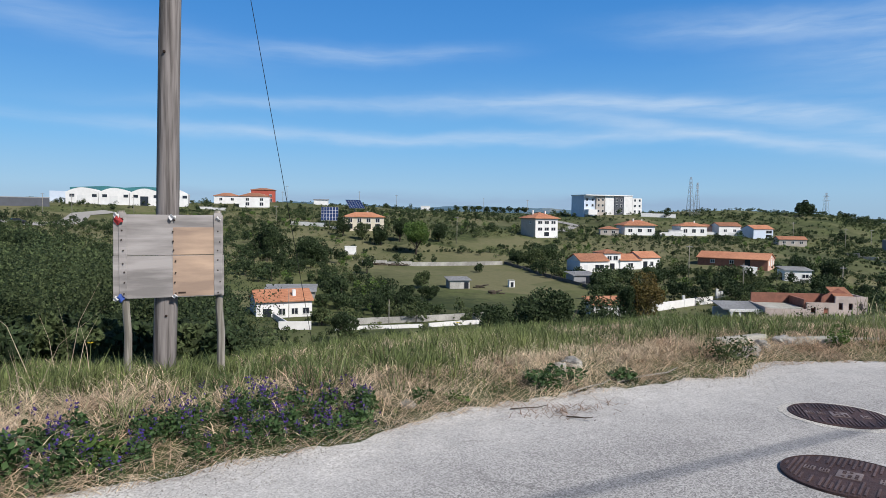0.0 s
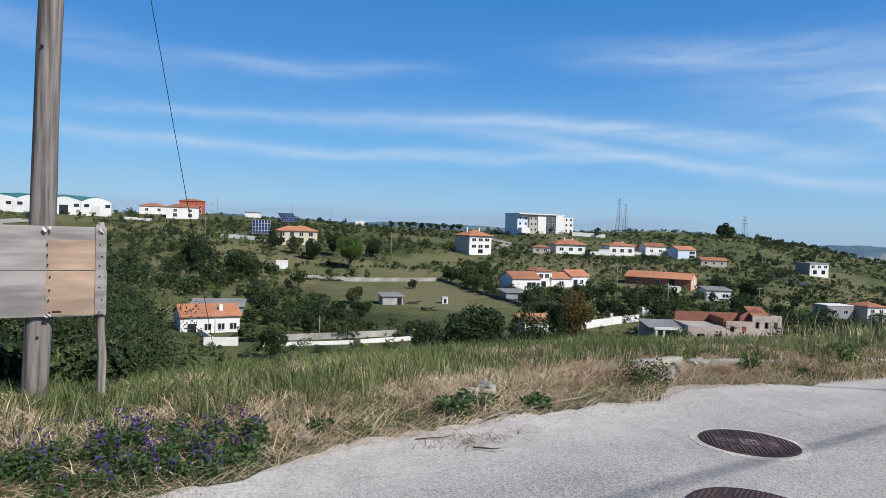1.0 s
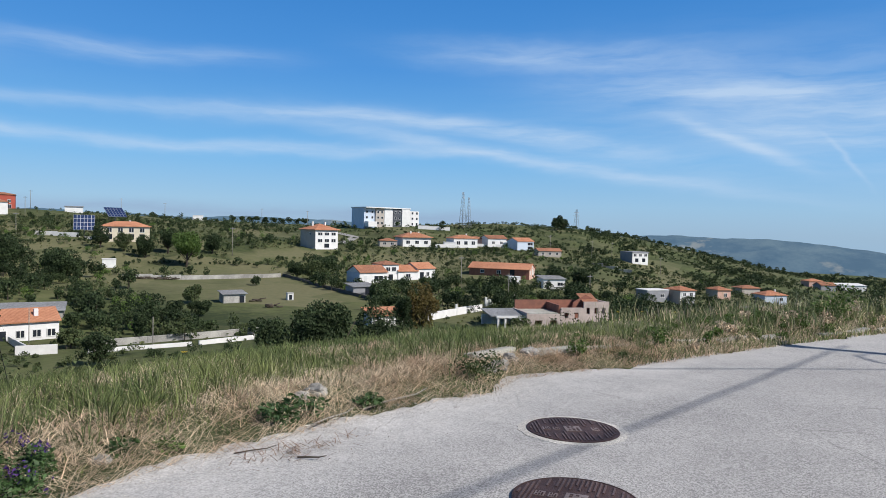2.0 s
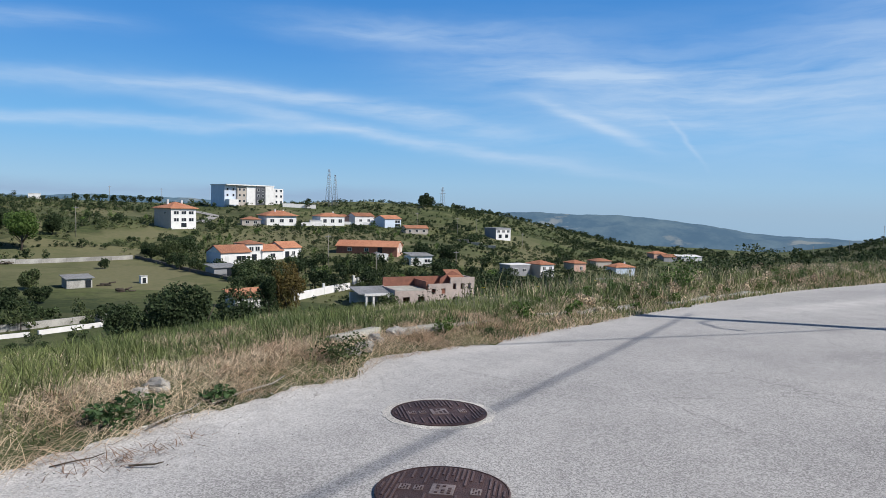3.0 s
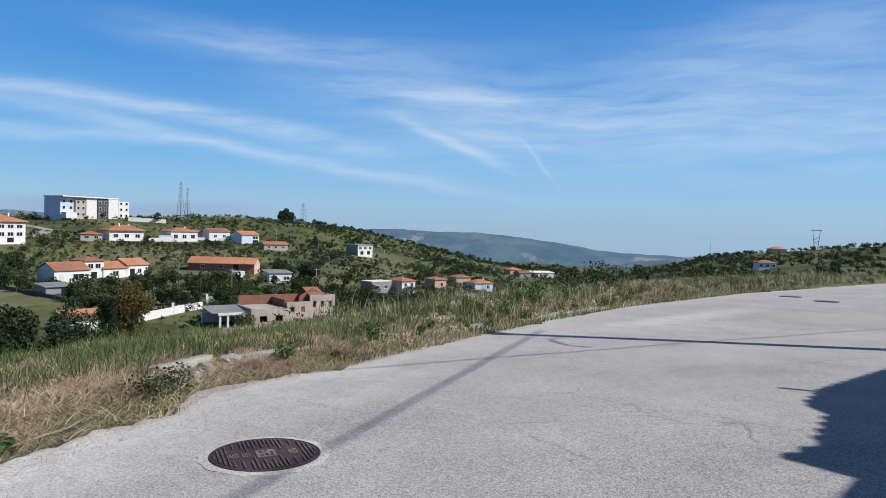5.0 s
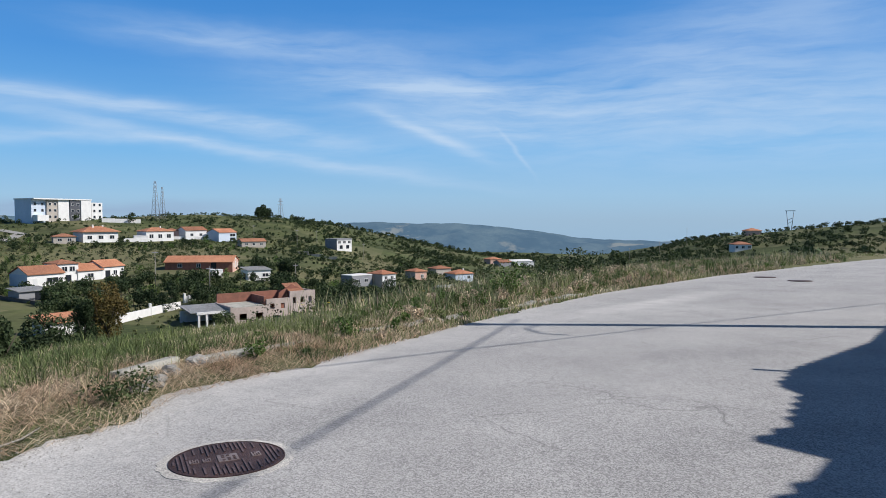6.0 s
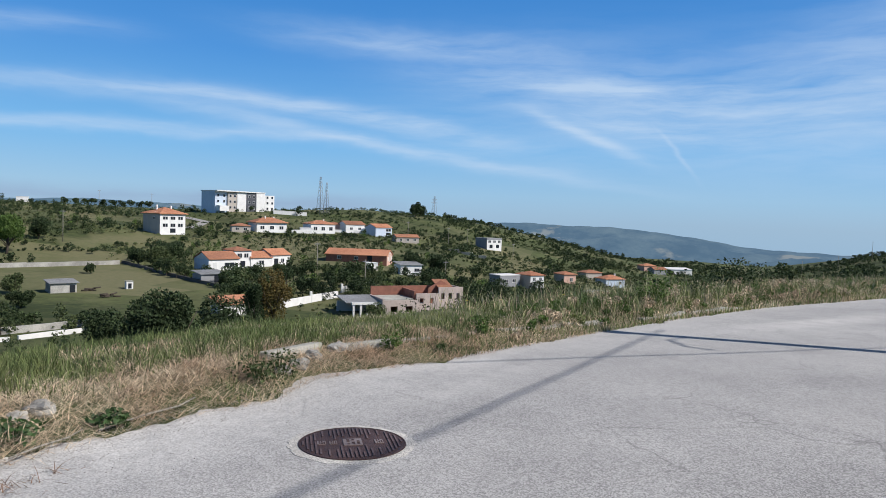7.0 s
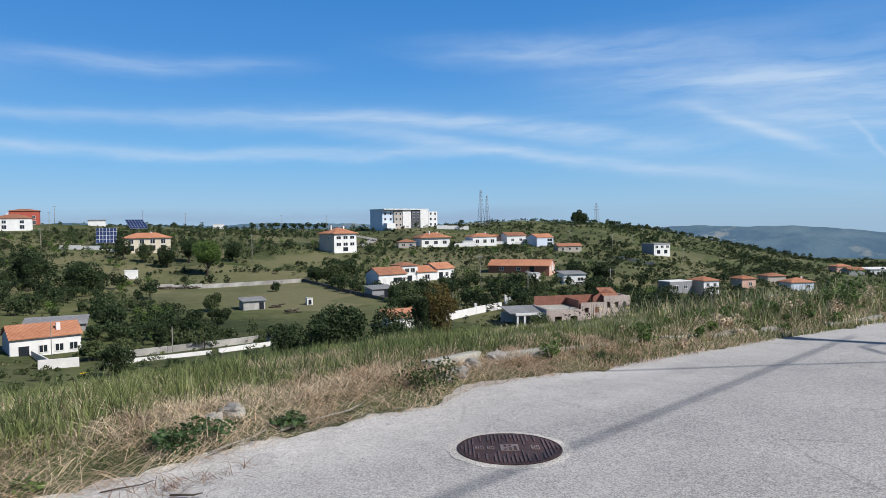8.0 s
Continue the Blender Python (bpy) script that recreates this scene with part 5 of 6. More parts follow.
# ---- smaller things across the valley ----
def log_pile(x, y, turn, n, label):
    e = thing("log_pile", pose(x, y, z_at(x, y), 0, 0, turn), label, "log pile", "log piles by the pasture")
    rng = random.Random(int(x * 10))
    for k in range(n):
        u, lift = rng.uniform(-1.2, 1.2), rng.uniform(0.1, 0.6)
        part("log", tube([(u - 0.6, rng.uniform(-0.5, 0.5), lift), (u + 0.6, rng.uniform(-0.5, 0.5), lift + rng.uniform(-0.1, 0.2))], [0.14, 0.12], 7), BARK, e)


log_pile(10.6, 132.0, 10, 9, "heap of cut branches lying in the pasture")
log_pile(8.0, 140.5, -10, 7, "heap of pale rubble and planks beside the hut")
for k in range(4):
    log_pile(-17.5 + 2.6 * k, 173.5 + 0.9 * k, 18, 8, "stack of brown firewood along the stone wall")


def parked_car(x, y, turn):
    e = thing("car", pose(x, y, z_at(x, y) + 0.25, 0, 0, turn), "dark parked car on the hillside lane", "car")
    part("body", prism([(-2.1, 0.35), (-2.1, 0.8), (-1.9, 0.95), (1.2, 0.98), (2.0, 0.8), (2.1, 0.35)], "y", -0.85, 0.85), CAR, e)
    part("cabin", prism([(-1.7, 0.94), (-1.3, 1.45), (0.4, 1.48), (1.1, 0.96)], "y", -0.76, 0.76), PANE, e)
    for u in (-1.3, 1.3):
        for v in (-0.8, 0.8):
            bm = bmesh.new()
            bmesh.ops.create_cone(bm, cap_ends=True, segments=16, radius1=0.32, radius2=0.32, depth=0.2, matrix=Matrix.Translation((u, v, 0.32)) @ pose(0, 0, 0, 90))
            part("wheel", bm, TYRE, e)


parked_car(-118.5, 191.0, 40)


def palm(x, y, tall, label):
    e = thing("palm_tree", pose(x, y, z_at(x, y)), label, "palm tree")
    part("trunk", tube([(0, 0, -0.5), (0.1, 0, tall * 0.5), (0, 0, tall)], [0.28, 0.2, 0.2], 8), BARK, e)
    bm = bmesh.new()
    for k in range(26):
        a, up = k * 2.4, 0.9 - 0.06 * k
        tip = Vector((math.cos(a), math.sin(a), 0))
        side = Vector((-math.sin(a), math.cos(a), 0))
        pts = [Vector((0, 0, tall)) + tip * (0.75 * j) + Vector((0, 0, up * 0.75 * j - 0.16 * j * j)) for j in range(4)]
        vs = [(bm.verts.new(q - side * 0.22 * (1 - j / 4)), bm.verts.new(q + side * 0.22 * (1 - j / 4))) for j, q in enumerate(pts)]
        for (a0, a1), (b0, b1) in zip(vs, vs[1:]):
            bm.faces.new((a0, a1, b1, b0))
    part("fronds", bm, TREE_DARK, e)


palm(-41.0, 300.0, 4.5, "palm tree with a dark round crown on the slope")
palm(36.0, 121.0, 2.6, "spiky yucca-like palm beside the white wall")

# ---- trees and shrubs ----
def unit(rng, n):
    v = rng.normal(size=(n, 3))
    return v / np.linalg.norm(v, axis=1)[:, None]


def leaf_quads(centres, size, rng, flat=0.0):
    """One small lozenge of foliage at each centre, turned any way."""
    n = len(centres)
    u = unit(rng, n)
    u[:, 2] *= 1 - flat
    u /= np.linalg.norm(u, axis=1)[:, None]
    w = np.cross(u, unit(rng, n))
    w /= np.linalg.norm(w, axis=1)[:, None] + 1e-9
    s = (size * rng.uniform(0.6, 1.4, n))[:, None]
    v = np.stack([centres + u * s, centres + w * s * 0.55, centres - u * s, centres - w * s * 0.55], 1).reshape(-1, 3)
    return v, np.arange(4 * n).reshape(n, 4)


def leaf_tris(centres, size, rng):
    """One small three-cornered leaf spray at each centre, turned any way."""
    n = len(centres)
    u = unit(rng, n)
    w = np.cross(u, unit(rng, n))
    w /= np.linalg.norm(w, axis=1)[:, None] + 1e-9
    s = (size * rng.uniform(0.6, 1.4, n))[:, None]
    v = np.stack([centres + u * s, centres - u * s * 0.5 + w * s * 0.62, centres - u * s * 0.5 - w * s * 0.62], 1).reshape(-1, 3)
    return v, np.arange(3 * n).reshape(n, 3)


def crown_points(rng, x, y, z, r, tall, n, lobes=7):
    """Points of an uneven crown made of several lobes; x, y, z: its middle."""
    c = unit(rng, lobes) * rng.uniform(0.25, 0.75, lobes)[:, None]
    k = rng.integers(0, lobes, n)
    lr = rng.uniform(0.32, 0.55, lobes)[k]
    p = c[k] + unit(rng, n) * (lr * rng.uniform(0.55, 1.05, n) ** 0.6)[:, None]
    return np.stack([x + p[:, 0] * r, y + p[:, 1] * r, z + p[:, 2] * tall / 2], 1)


def tree(x, y, tall, r, mat, label, n=1400, leaf=0.16, trunk=0.3, seed=0, category="tree", group="trees in the valley", name="tree", lift=0.0):
    rng = np.random.default_rng(seed + 11)
    z = z_at(x, y) + lift
    e = thing(name, pose(x, y, z), label, category, group)
    bm = bmesh.new()
    t0 = tall * trunk
    tube([(0, 0, -0.6), (0.05 * r, 0, t0), (0.1 * r, 0.05 * r, tall * 0.75)], [tall * 0.035, tall * 0.025, tall * 0.008], 7, bm, 0.2, seed)
    for k in range(6):
        a = k * 2.4 + seed
        tube([(0.05 * r, 0, t0 * (0.8 + 0.1 * k)), (math.cos(a) * r * 0.35, math.sin(a) * r * 0.35, t0 + tall * 0.22), (math.cos(a) * r * 0.7, math.sin(a) * r * 0.7, t0 + tall * (0.3 + 0.05 * k))], [tall * 0.014, tall * 0.009, tall * 0.003], 5, bm)
    part("trunk", bm, BARK, e)
    pts = crown_points(rng, 0, 0, tall * (trunk + 1) / 2, r, tall * (1 - trunk) * 1.12, n * 3, 13)
    v, q = leaf_tris(pts, leaf * 0.8, rng)
    ob = sheet_object("crown", v, q, mat)
    ob.parent = e
    return e


def wood(name, spots, n, leaf, mat, label, seed, trunk=0.12):
    """Many trees too far off to pick apart, as one mass with their trunks. spots: x, y, tall, r."""
    rng = np.random.default_rng(seed)
    pts = [crown_points(rng, x, y, z_at(x, y) + tall * (1 + trunk) / 2, r, tall * (1 - trunk) * 1.1, n, 5) for x, y, tall, r in spots]
    sizes = np.repeat([leaf * min(1.5, max(1.0, s[3] / 1.6)) if leaf > 0.1 else leaf for s in spots], n)
    v, q = leaf_tris(np.concatenate(pts), sizes, rng)
    tagged(sheet_object(name, v, q, mat), label, "foliage", kind="stuff")
    if trunk > 0.1:
        tv, tf = [], []
        for x, y, tall, r in spots:
            z, w, k = z_at(x, y), tall * 0.03, len(tv)
            tv += [(x - w, y - w, z - 0.4), (x + w, y - w, z - 0.4), (x, y + w, z - 0.4), (x, y, z + tall * 0.7)]
            tf += [(k, k + 1, k + 3), (k + 1, k + 2, k + 3), (k + 2, k, k + 3)]
        tagged(mesh_object("tree_trunks", tv, tf, BARK), "brown trunks of the trees in the valley", "trunks", kind="stuff")


named_trees = (
    (9.6, 62.0, 8.6, 4.2, TREE_DARK, "large dark evergreen tree below the bank", 5200, 0.20), (14.6, 64.0, 7.0, 2.8, TREE_DARK, "dark evergreen tree below the bank", 2600, 0.19),
    (4.9, 66.0, 5.8, 1.8, TREE_DARK, "dark shrubby tree below the bank", 1400, 0.17), (26.2, 97.0, 6.4, 1.9, TREE_DARK, "dark green tree beside an outbuilding", 1700, 0.18),
    (29.0, 97.0, 8.0, 2.6, TREE_RUST, "tree with rusty brown foliage", 1800, 0.2), (-45.1, 174.5, 7.6, 6.0, TREE_DARK, "broad dark stone pine", 2800, 0.32), (-31.5, 166.5, 6.6, 5.2, TREE_DARK, "broad dark stone pine", 2600, 0.3),
    (-8.0, 203.0, 10.5, 5.4, TREE_LIGHT, "tall fresh green weeping willow", 3200, 0.32), (-1.4, 224.5, 6.0, 3.1, TREE_DARK, "round dark tree beside the willow", 1500, 0.28),
    (-19.5, 214.0, 7.0, 3.2, TREE_DARK, "dark garden tree below the house", 1500, 0.28), (-14.0, 222.0, 8.0, 3.0, TREE_DARK, "dark garden tree below the house", 1500, 0.28),
    (-26.0, 222.0, 5.5, 2.6, TREE_MID, "olive green garden tree", 1200, 0.26), (-33.0, 226.0, 6.5, 2.8, TREE_DARK, "dark garden tree near the solar panels", 1300, 0.28),
    (183.5, 351.0, 8.4, 4.6, TREE_DARK, "broad dark tree on the hilltop", 1500, 0.42), (188.5, 355.0, 6.0, 4.0, TREE_DARK, "dark tree on the hilltop", 1200, 0.4),
    (24.0, 181.0, 5.4, 4.2, TREE_MID, "bushy tree beside the pasture wall", 1700, 0.28), (29.5, 196.0, 6.0, 5.2, TREE_DARK, "broad dark tree behind the farmhouses", 1900, 0.3), (20.5, 187.0, 4.2, 2.4, TREE_DARK, "small dark tree by the wall", 900, 0.26),
    (-3.8, 138.0, 3.6, 2.0, TREE_MID, "small tree beside the stone hut", 900, 0.22), (9.0, 168.0, 2.2, 1.2, TREE_DARK, "small round bush in the pasture", 400, 0.2),
    (-6.0, 118.0, 3.2, 1.9, TREE_DARK, "dark fruit tree in the garden", 900, 0.2), (-2.5, 122.0, 3.0, 1.8, TREE_DARK, "dark fruit tree in the garden", 900, 0.2), (-9.5, 99.0, 4.6, 1.6, TREE_DARK, "slim dark tree beside the field wall", 900, 0.18),
    (6.0, 83.0, 4.0, 1.9, TREE_DARK, "dark bush beside the field wall", 1100, 0.18), (-11.5, 80.0, 3.6, 2.0, TREE_DARK, "dark bush below the bank", 1300, 0.15), (-25.5, 76.0, 3.6, 2.6, TREE_MID, "olive green bush below the bank", 1300, 0.18),
    (75.0, 108.0, 7.0, 3.4, TREE_DARK, "dark tree beside the ruin", 1700, 0.22), (82.0, 106.0, 7.5, 4.0, TREE_DARK, "dark tree beside the ruin", 1900, 0.22), (90.0, 104.0, 8.0, 4.2, TREE_MID, "broad olive green tree past the ruin", 2000, 0.22),
    (45.0, 97.0, 3.2, 2.0, TREE_MID, "olive green bush before the ruin", 1000, 0.17),
    (88.0, 168.0, 6.0, 3.2, TREE_DARK, "dark tree beside the barn", 1300, 0.26), (95.0, 166.0, 6.5, 3.4, TREE_DARK, "dark tree beside the barn", 1300, 0.26))
for i, (x, y, tall, r, mat, label, n, leaf) in enumerate(named_trees):
    tree(x, y, tall, r, mat, label, n, leaf, 0.12 if tall < 8 else 0.16, i)


# bearing and view angle from the camera that grass tips stay under
SIGHT_LINE = ((-45, -10.4), (-25, -11.2), (-17, -11.8), (-11, -10.5), (0, -9.7), (10, -9.2), (18, -8.1), (25, -7.9), (33, -7.2), (40, -5.6), (46, -4.3), (52, -3.2), (60, -2.8), (66, -2.5), (78, -2.2))


def scatter_woods():
    rng = np.random.default_rng(21)

    def clear(x, y, tall):
        for hx, hy, hr in BUILT:
            dx, dy = hx - x, hy - y
            if math.hypot(dx, dy) < hr + 3:
                return False
            r = math.hypot(hx, hy)
            along, across = (dx * hx + dy * hy) / r, abs(dx * hy - dy * hx) / r
            if 0 < along < 20 and across < hr and tall > 1.4:
                return False
        return True

    def pick(count, b0, b1, r0, r1, t0, t1, wide, keep=lambda x, y: True):
        out = []
        while len(out) < count:
            b, r = math.radians(rng.uniform(b0, b1)), math.sqrt(rng.uniform(r0 * r0, r1 * r1))
            x, y, tall = r * math.sin(b), r * math.cos(b), rng.uniform(t0, t1)
            count -= 0.02
            clump = noise.noise(Vector((x * 0.022, y * 0.022, 0.3)))
            if clump < rng.uniform(-0.55, 0.25) or inside(np.array(x), np.array(y), PASTURE) or inside(np.array(x), np.array(y), TERRACE):
                continue
            if tall > 1.1 and r < 128 and 16.5 < math.degrees(b) < 30:      # no trees that hide the walls and ruin from the camera
                continue
            if clear(x, y, tall) and keep(x, y):
                out.append((x, y, tall, tall * rng.uniform(*wide)))
        return out
    def open_land(x, y):
        return not (inside(np.array(x), np.array(y), PLOTS) or inside(np.array(x), np.array(y), FIELDS))
    wood("hillside_trees", pick(330, -33, 36, 96, 175, 2.0, 4.4, (0.42, 0.62)), 460, 0.185, TREE_DARK, "dark green trees scattered over the valley floor", 1)
    wood("hillside_trees", pick(560, -33, 40, 175, 335, 1.5, 3.4, (0.45, 0.65), open_land), 190, 0.22, TREE_DARK, "dark green trees scattered over the hillside", 17)
    wood("olive_trees", pick(300, -33, 44, 96, 175, 1.6, 3.2, (0.5, 0.75)), 340, 0.165, TREE_MID, "olive green orchard trees on the valley floor", 2)
    wood("olive_trees", pick(520, -33, 50, 175, 320, 1.2, 2.6, (0.5, 0.75), open_land), 130, 0.2, TREE_MID, "olive green orchard trees scattered over the hillside", 18)
    wood("garden_trees", pick(130, -26, 40, 100, 300, 1.6, 3.4, (0.4, 0.6)), 300, 0.15, TREE_LIGHT, "fresh green garden trees", 3)
    wood("ridge_trees", pick(110, -33, 34, 300, 400, 1.4, 3.2, (0.5, 0.8)), 130, 0.28, TREE_DARK, "dark trees along the ridge", 4)
    wood("valley_scrub", pick(860, 30, 78, 90, 620, 1.6, 3.8, (0.6, 0.95)), 140, 0.28, TREE_DARK, "dark scrub down the valley", 5)
    wood("valley_olives", pick(560, 30, 78, 90, 520, 1.4, 3.0, (0.6, 0.9)), 120, 0.26, TREE_MID, "olive trees down the valley", 6)

    def rows_of_trees(polygon, ax, ay, turn, step, gap, tall):
        """Trees in planted rows over a plot."""
        out, c, d = [], math.cos(math.radians(turn)), math.sin(math.radians(turn))
        for i in range(-30, 31):
            for j in range(-30, 31):
                x, y = ax + c * i * step - d * j * gap + rng.normal(0, 0.5), ay + d * i * step + c * j * gap + rng.normal(0, 0.5)
                h = tall * rng.uniform(0.6, 1.25)
                if inside(np.array(x), np.array(y), polygon) and rng.random() < 0.8 and clear(x, y, 1.0):
                    out.append((x, y, h, h * rng.uniform(0.5, 0.7)))
        return out
    wood("orchard", rows_of_trees(PLOTS, 78, 230, 22, 4.6, 6.5, 1.7), 150, 0.14, TREE_DARK, "small dark olive trees in planted rows", 41)
    wood("orchard", rows_of_trees([(56, 150), (78, 160), (72, 178), (58, 172)], 64, 162, -20, 3.4, 4.4, 1.9), 220, 0.13, TREE_MID, "fruit trees in planted rows behind the walls", 42)
    wood("orchard", rows_of_trees([(-20, 108), (-3, 112), (-10, 138), (-26, 140)], -12, 124, 20, 3.6, 4.6, 2.5), 380, 0.17, TREE_DARK, "dark fruit trees in planted rows behind the field wall", 43)

    def hedge(r, b0, b1, slant, tall):
        """A scruffy hedge along the slope."""
        n = int(math.radians(b1 - b0) * r / 1.3)
        out = []
        for k in range(n):
            b = math.radians(b0 + (b1 - b0) * k / n)
            q = r + slant * k / n + rng.normal(0, 0.5)
            h = tall * rng.uniform(0.45, 1.2)
            if rng.random() < 0.86 and clear(q * math.sin(b), q * math.cos(b), 1.0):
                out.append((q * math.sin(b), q * math.cos(b), h, h * rng.uniform(0.55, 0.9)))
        return out
    lines = []
    for r, b0, b1, slant, tall in ((196, 21, 34, 22, 1.6), (212, 27, 41, 14, 1.5), (232, 25, 38, 20, 1.4), (176, 17, 23, 10, 1.7), (262, 9, 24, 16, 1.4), (256, 27, 36, 8, 1.4), (152, 23, 33, 14, 1.8),
                                   (206, -6, 8, 6, 1.3), (250, -3, 7, 12, 1.3), (232, -16, -9, 8, 1.6), (300, 10, 22, -10, 1.3), (310, -8, 6, 12, 1.2), (186, 35, 52, 60, 1.5), (250, 38, 54, 70, 1.6), (300, -22, -13, 6, 1.4)):
        lines += hedge(r, b0, b1, slant, tall)
    wood("hedges", lines, 130, 0.15, TREE_DARK, "scruffy dark hedges along the field edges", 44, 0.0)
    row_of = [(b, 388 + 6 * math.sin(i)) for i, b in enumerate(np.arange(1.2, 7.0, 0.62))]
    wood("ridge_row", [(r * math.sin(math.radians(b)), r * math.cos(math.radians(b)), 3.6, 2.4) for b, r in row_of], 420, 0.26, TREE_DARK, "row of round dark trees along the ridge", 7)
    wood("hilltop_scrub", pick(2100, 20, 56, 240, 580, 0.7, 2.0, (0.7, 1.2)), 42, 0.29, TREE_DARK, "dark scrub over the hilltop", 15, 0.0)
    wood("far_scrub", pick(1100, 55, 79, 130, 540, 0.9, 2.8, (0.6, 1.1)), 60, 0.3, TREE_DARK, "dark scrub on the far hillside", 16, 0.0)
    low = pick(5200, -33, 60, 92, 420, 0.5, 1.5, (0.7, 1.1))
    wood("hillside_shrubs", low[::2], 28, 0.24, TREE_DARK, "low dark shrubs over the hillside", 8, 0.0)
    wood("hillside_bushes", low[1::2], 28, 0.24, TREE_MID, "low olive green bushes over the hillside", 9, 0.0)
    clumps = [(x, y, tall * 0.5, r * 0.55) for x, y, tall, r in pick(6500, -33, 52, 95, 340, 0.5, 1.3, (0.6, 1.2))]
    wood("hillside_tussocks", clumps, 15, 0.19, TUSSOCK, "tufts of rough grass over the hillside", 14, 0.0)
    # the thicket below the bank beside the board
    thicket = []
    while len(thicket) < 190:
        b, r = rng.uniform(-40, -17.5), rng.uniform(10, 78)
        top = 1.42 + r * math.tan(math.radians(np.interp(b, (-40, -33, -26, -22, -19, -17), (-2.6, -2.1, -0.7, -1.8, -4.5, -8.0)) - rng.uniform(0, 1.6 if r > 45 else 4.5) - (7.0 if r < 17 else 0)))
        x, y = r * math.sin(math.radians(b)), r * math.cos(math.radians(b))
        tall = min(top - z_at(x, y), 8.5)
        if tall > 0.5 and y > road_edge(x) + 3.0:
            thicket.append((x, y, tall, min(3.4, tall * rng.uniform(0.42, 0.6))))
    close = [q for q in thicket if math.hypot(q[0], q[1]) < 30]
    distant = [q for q in thicket if math.hypot(q[0], q[1]) >= 30]
    for k, (mat, label) in enumerate(((TREE_DARK, "dense dark green thicket below the bank"), (TREE_MID, "dense olive green thicket below the bank"))):
        wood("thicket", close[k::2], 5600, 0.04, mat, label, 10 + 2 * k, 0.0)
        wood("thicket", distant[k::2], 1700, 0.085, mat, label, 60 + k, 0.0)
    # low growth between the verge and the thicket, and on the bank's slope
    bank = []
    while len(bank) < 280:
        b, r = rng.uniform(-44, 12), rng.uniform(7.5, 15)
        if b > -18:
            r += rng.uniform(6, 50)
        x, y = r * math.sin(math.radians(b)), r * math.cos(math.radians(b))
        top = 1.42 + r * math.tan(math.radians(rng.uniform(-11.5, -7.5) if b < -18 else rng.uniform(-11.0, -9.0)))
        tall = min(top - z_at(x, y), 3.0)
        if y > road_edge(x) + 2.3 and tall > 0.25:
            bank.append((x, y, tall, min(1.6, tall * rng.uniform(0.55, 0.9))))
    wood("bank_scrub", bank[::2], 750, 0.055, TREE_DARK, "dark low scrub on the bank below the verge", 51, 0.0)
    wood("bank_scrub", bank[1::2], 750, 0.055, TREE_MID, "olive green low scrub on the bank below the verge", 52, 0.0)
    slope = []
    while len(slope) < 200:
        b, r = math.radians(rng.uniform(-17, 14)), rng.uniform(52, 91)
        h = rng.uniform(0.4, 1.5)
        slope.append((r * math.sin(b), r * math.cos(b), h, h * rng.uniform(0.6, 1.1)))
    wood("slope_scrub", slope[::2], 240, 0.11, TREE_MID, "olive green bushes on the slope below the verge", 53, 0.0)
    wood("slope_scrub", slope[1::2], 240, 0.11, TREE_DARK, "dark bushes on the slope below the verge", 54, 0.0)
    # scrub behind the verge farther along the road
    far_scrub = []
    while len(far_scrub) < 190:
        b, r = rng.uniform(27, 78), rng.uniform(18, 70)
        x, y = r * math.sin(math.radians(b)), r * math.cos(math.radians(b))
        if y < road_edge(x) + 4.5:
            continue
        top = 1.42 + r * math.tan(math.radians(np.interp(b, (27, 30, 33, 37, 42, 48, 53, 58, 62, 66, 78), (-8.2, -6.8, -5.6, -5.4, -5.4, -4.0, -2.3, -2.5, -2.0, -2.6, -2.4)) - rng.uniform(0, 1.4)))
        tall = min(top - z_at(x, y), 7.0)
        if tall > 0.8:
            far_scrub.append((x, y, tall, min(2.6, tall * rng.uniform(0.4, 0.6))))
    wood("roadside_scrub", far_scrub[::2], 900, 0.095, TREE_DARK, "dark scrub and young trees behind the verge", 13, 0.0)
    wood("roadside_scrub", far_scrub[1::2], 900, 0.095, TREE_MID, "scrub and young trees behind the verge", 11, 0.0)
    # leafy weeds in clumps behind the kerb
    leafy = []
    while len(leafy) < 700:
        x = 5.5 + 41.0 * rng.random() ** 1.2
        s = rng.uniform(0.15, 4.2)
        y = road_edge(x) + s / 0.8
        if noise.noise(Vector((x * 0.7, y * 0.7, 5.0))) < rng.uniform(-0.5, 0.3):
            continue
        tall = rng.uniform(0.12, 0.5) * min(1.0, 0.5 + 0.3 * s) * min(1.4, 0.75 + x * 0.022)
        # weeds too are cut to the camera's sight line
        sight_top = 1.42 + math.hypot(x, y) * math.tan(math.radians(np.interp(math.degrees(math.atan2(x, y)), [g[0] for g in SIGHT_LINE], [g[1] for g in SIGHT_LINE])))
        tall = min(tall, 0.75 * (sight_top - z_at(x, y)))
        if tall < 0.07:
            continue
        leafy.append((x, y, tall, tall * rng.uniform(0.5, 0.9)))
    for k, (mat, label) in enumerate(((TREE_LIGHT, "fresh green leafy weeds behind the kerb"), (GREEN, "yellowish green leafy weeds behind the kerb"), (STRAW, "half-withered leafy weeds behind the kerb"))):
        wood("leafy_weeds", leafy[k::3], 130, 0.024, mat, label, 31 + k, 0.0)


scatter_woods()

# ---- grass and weeds of the verge ----


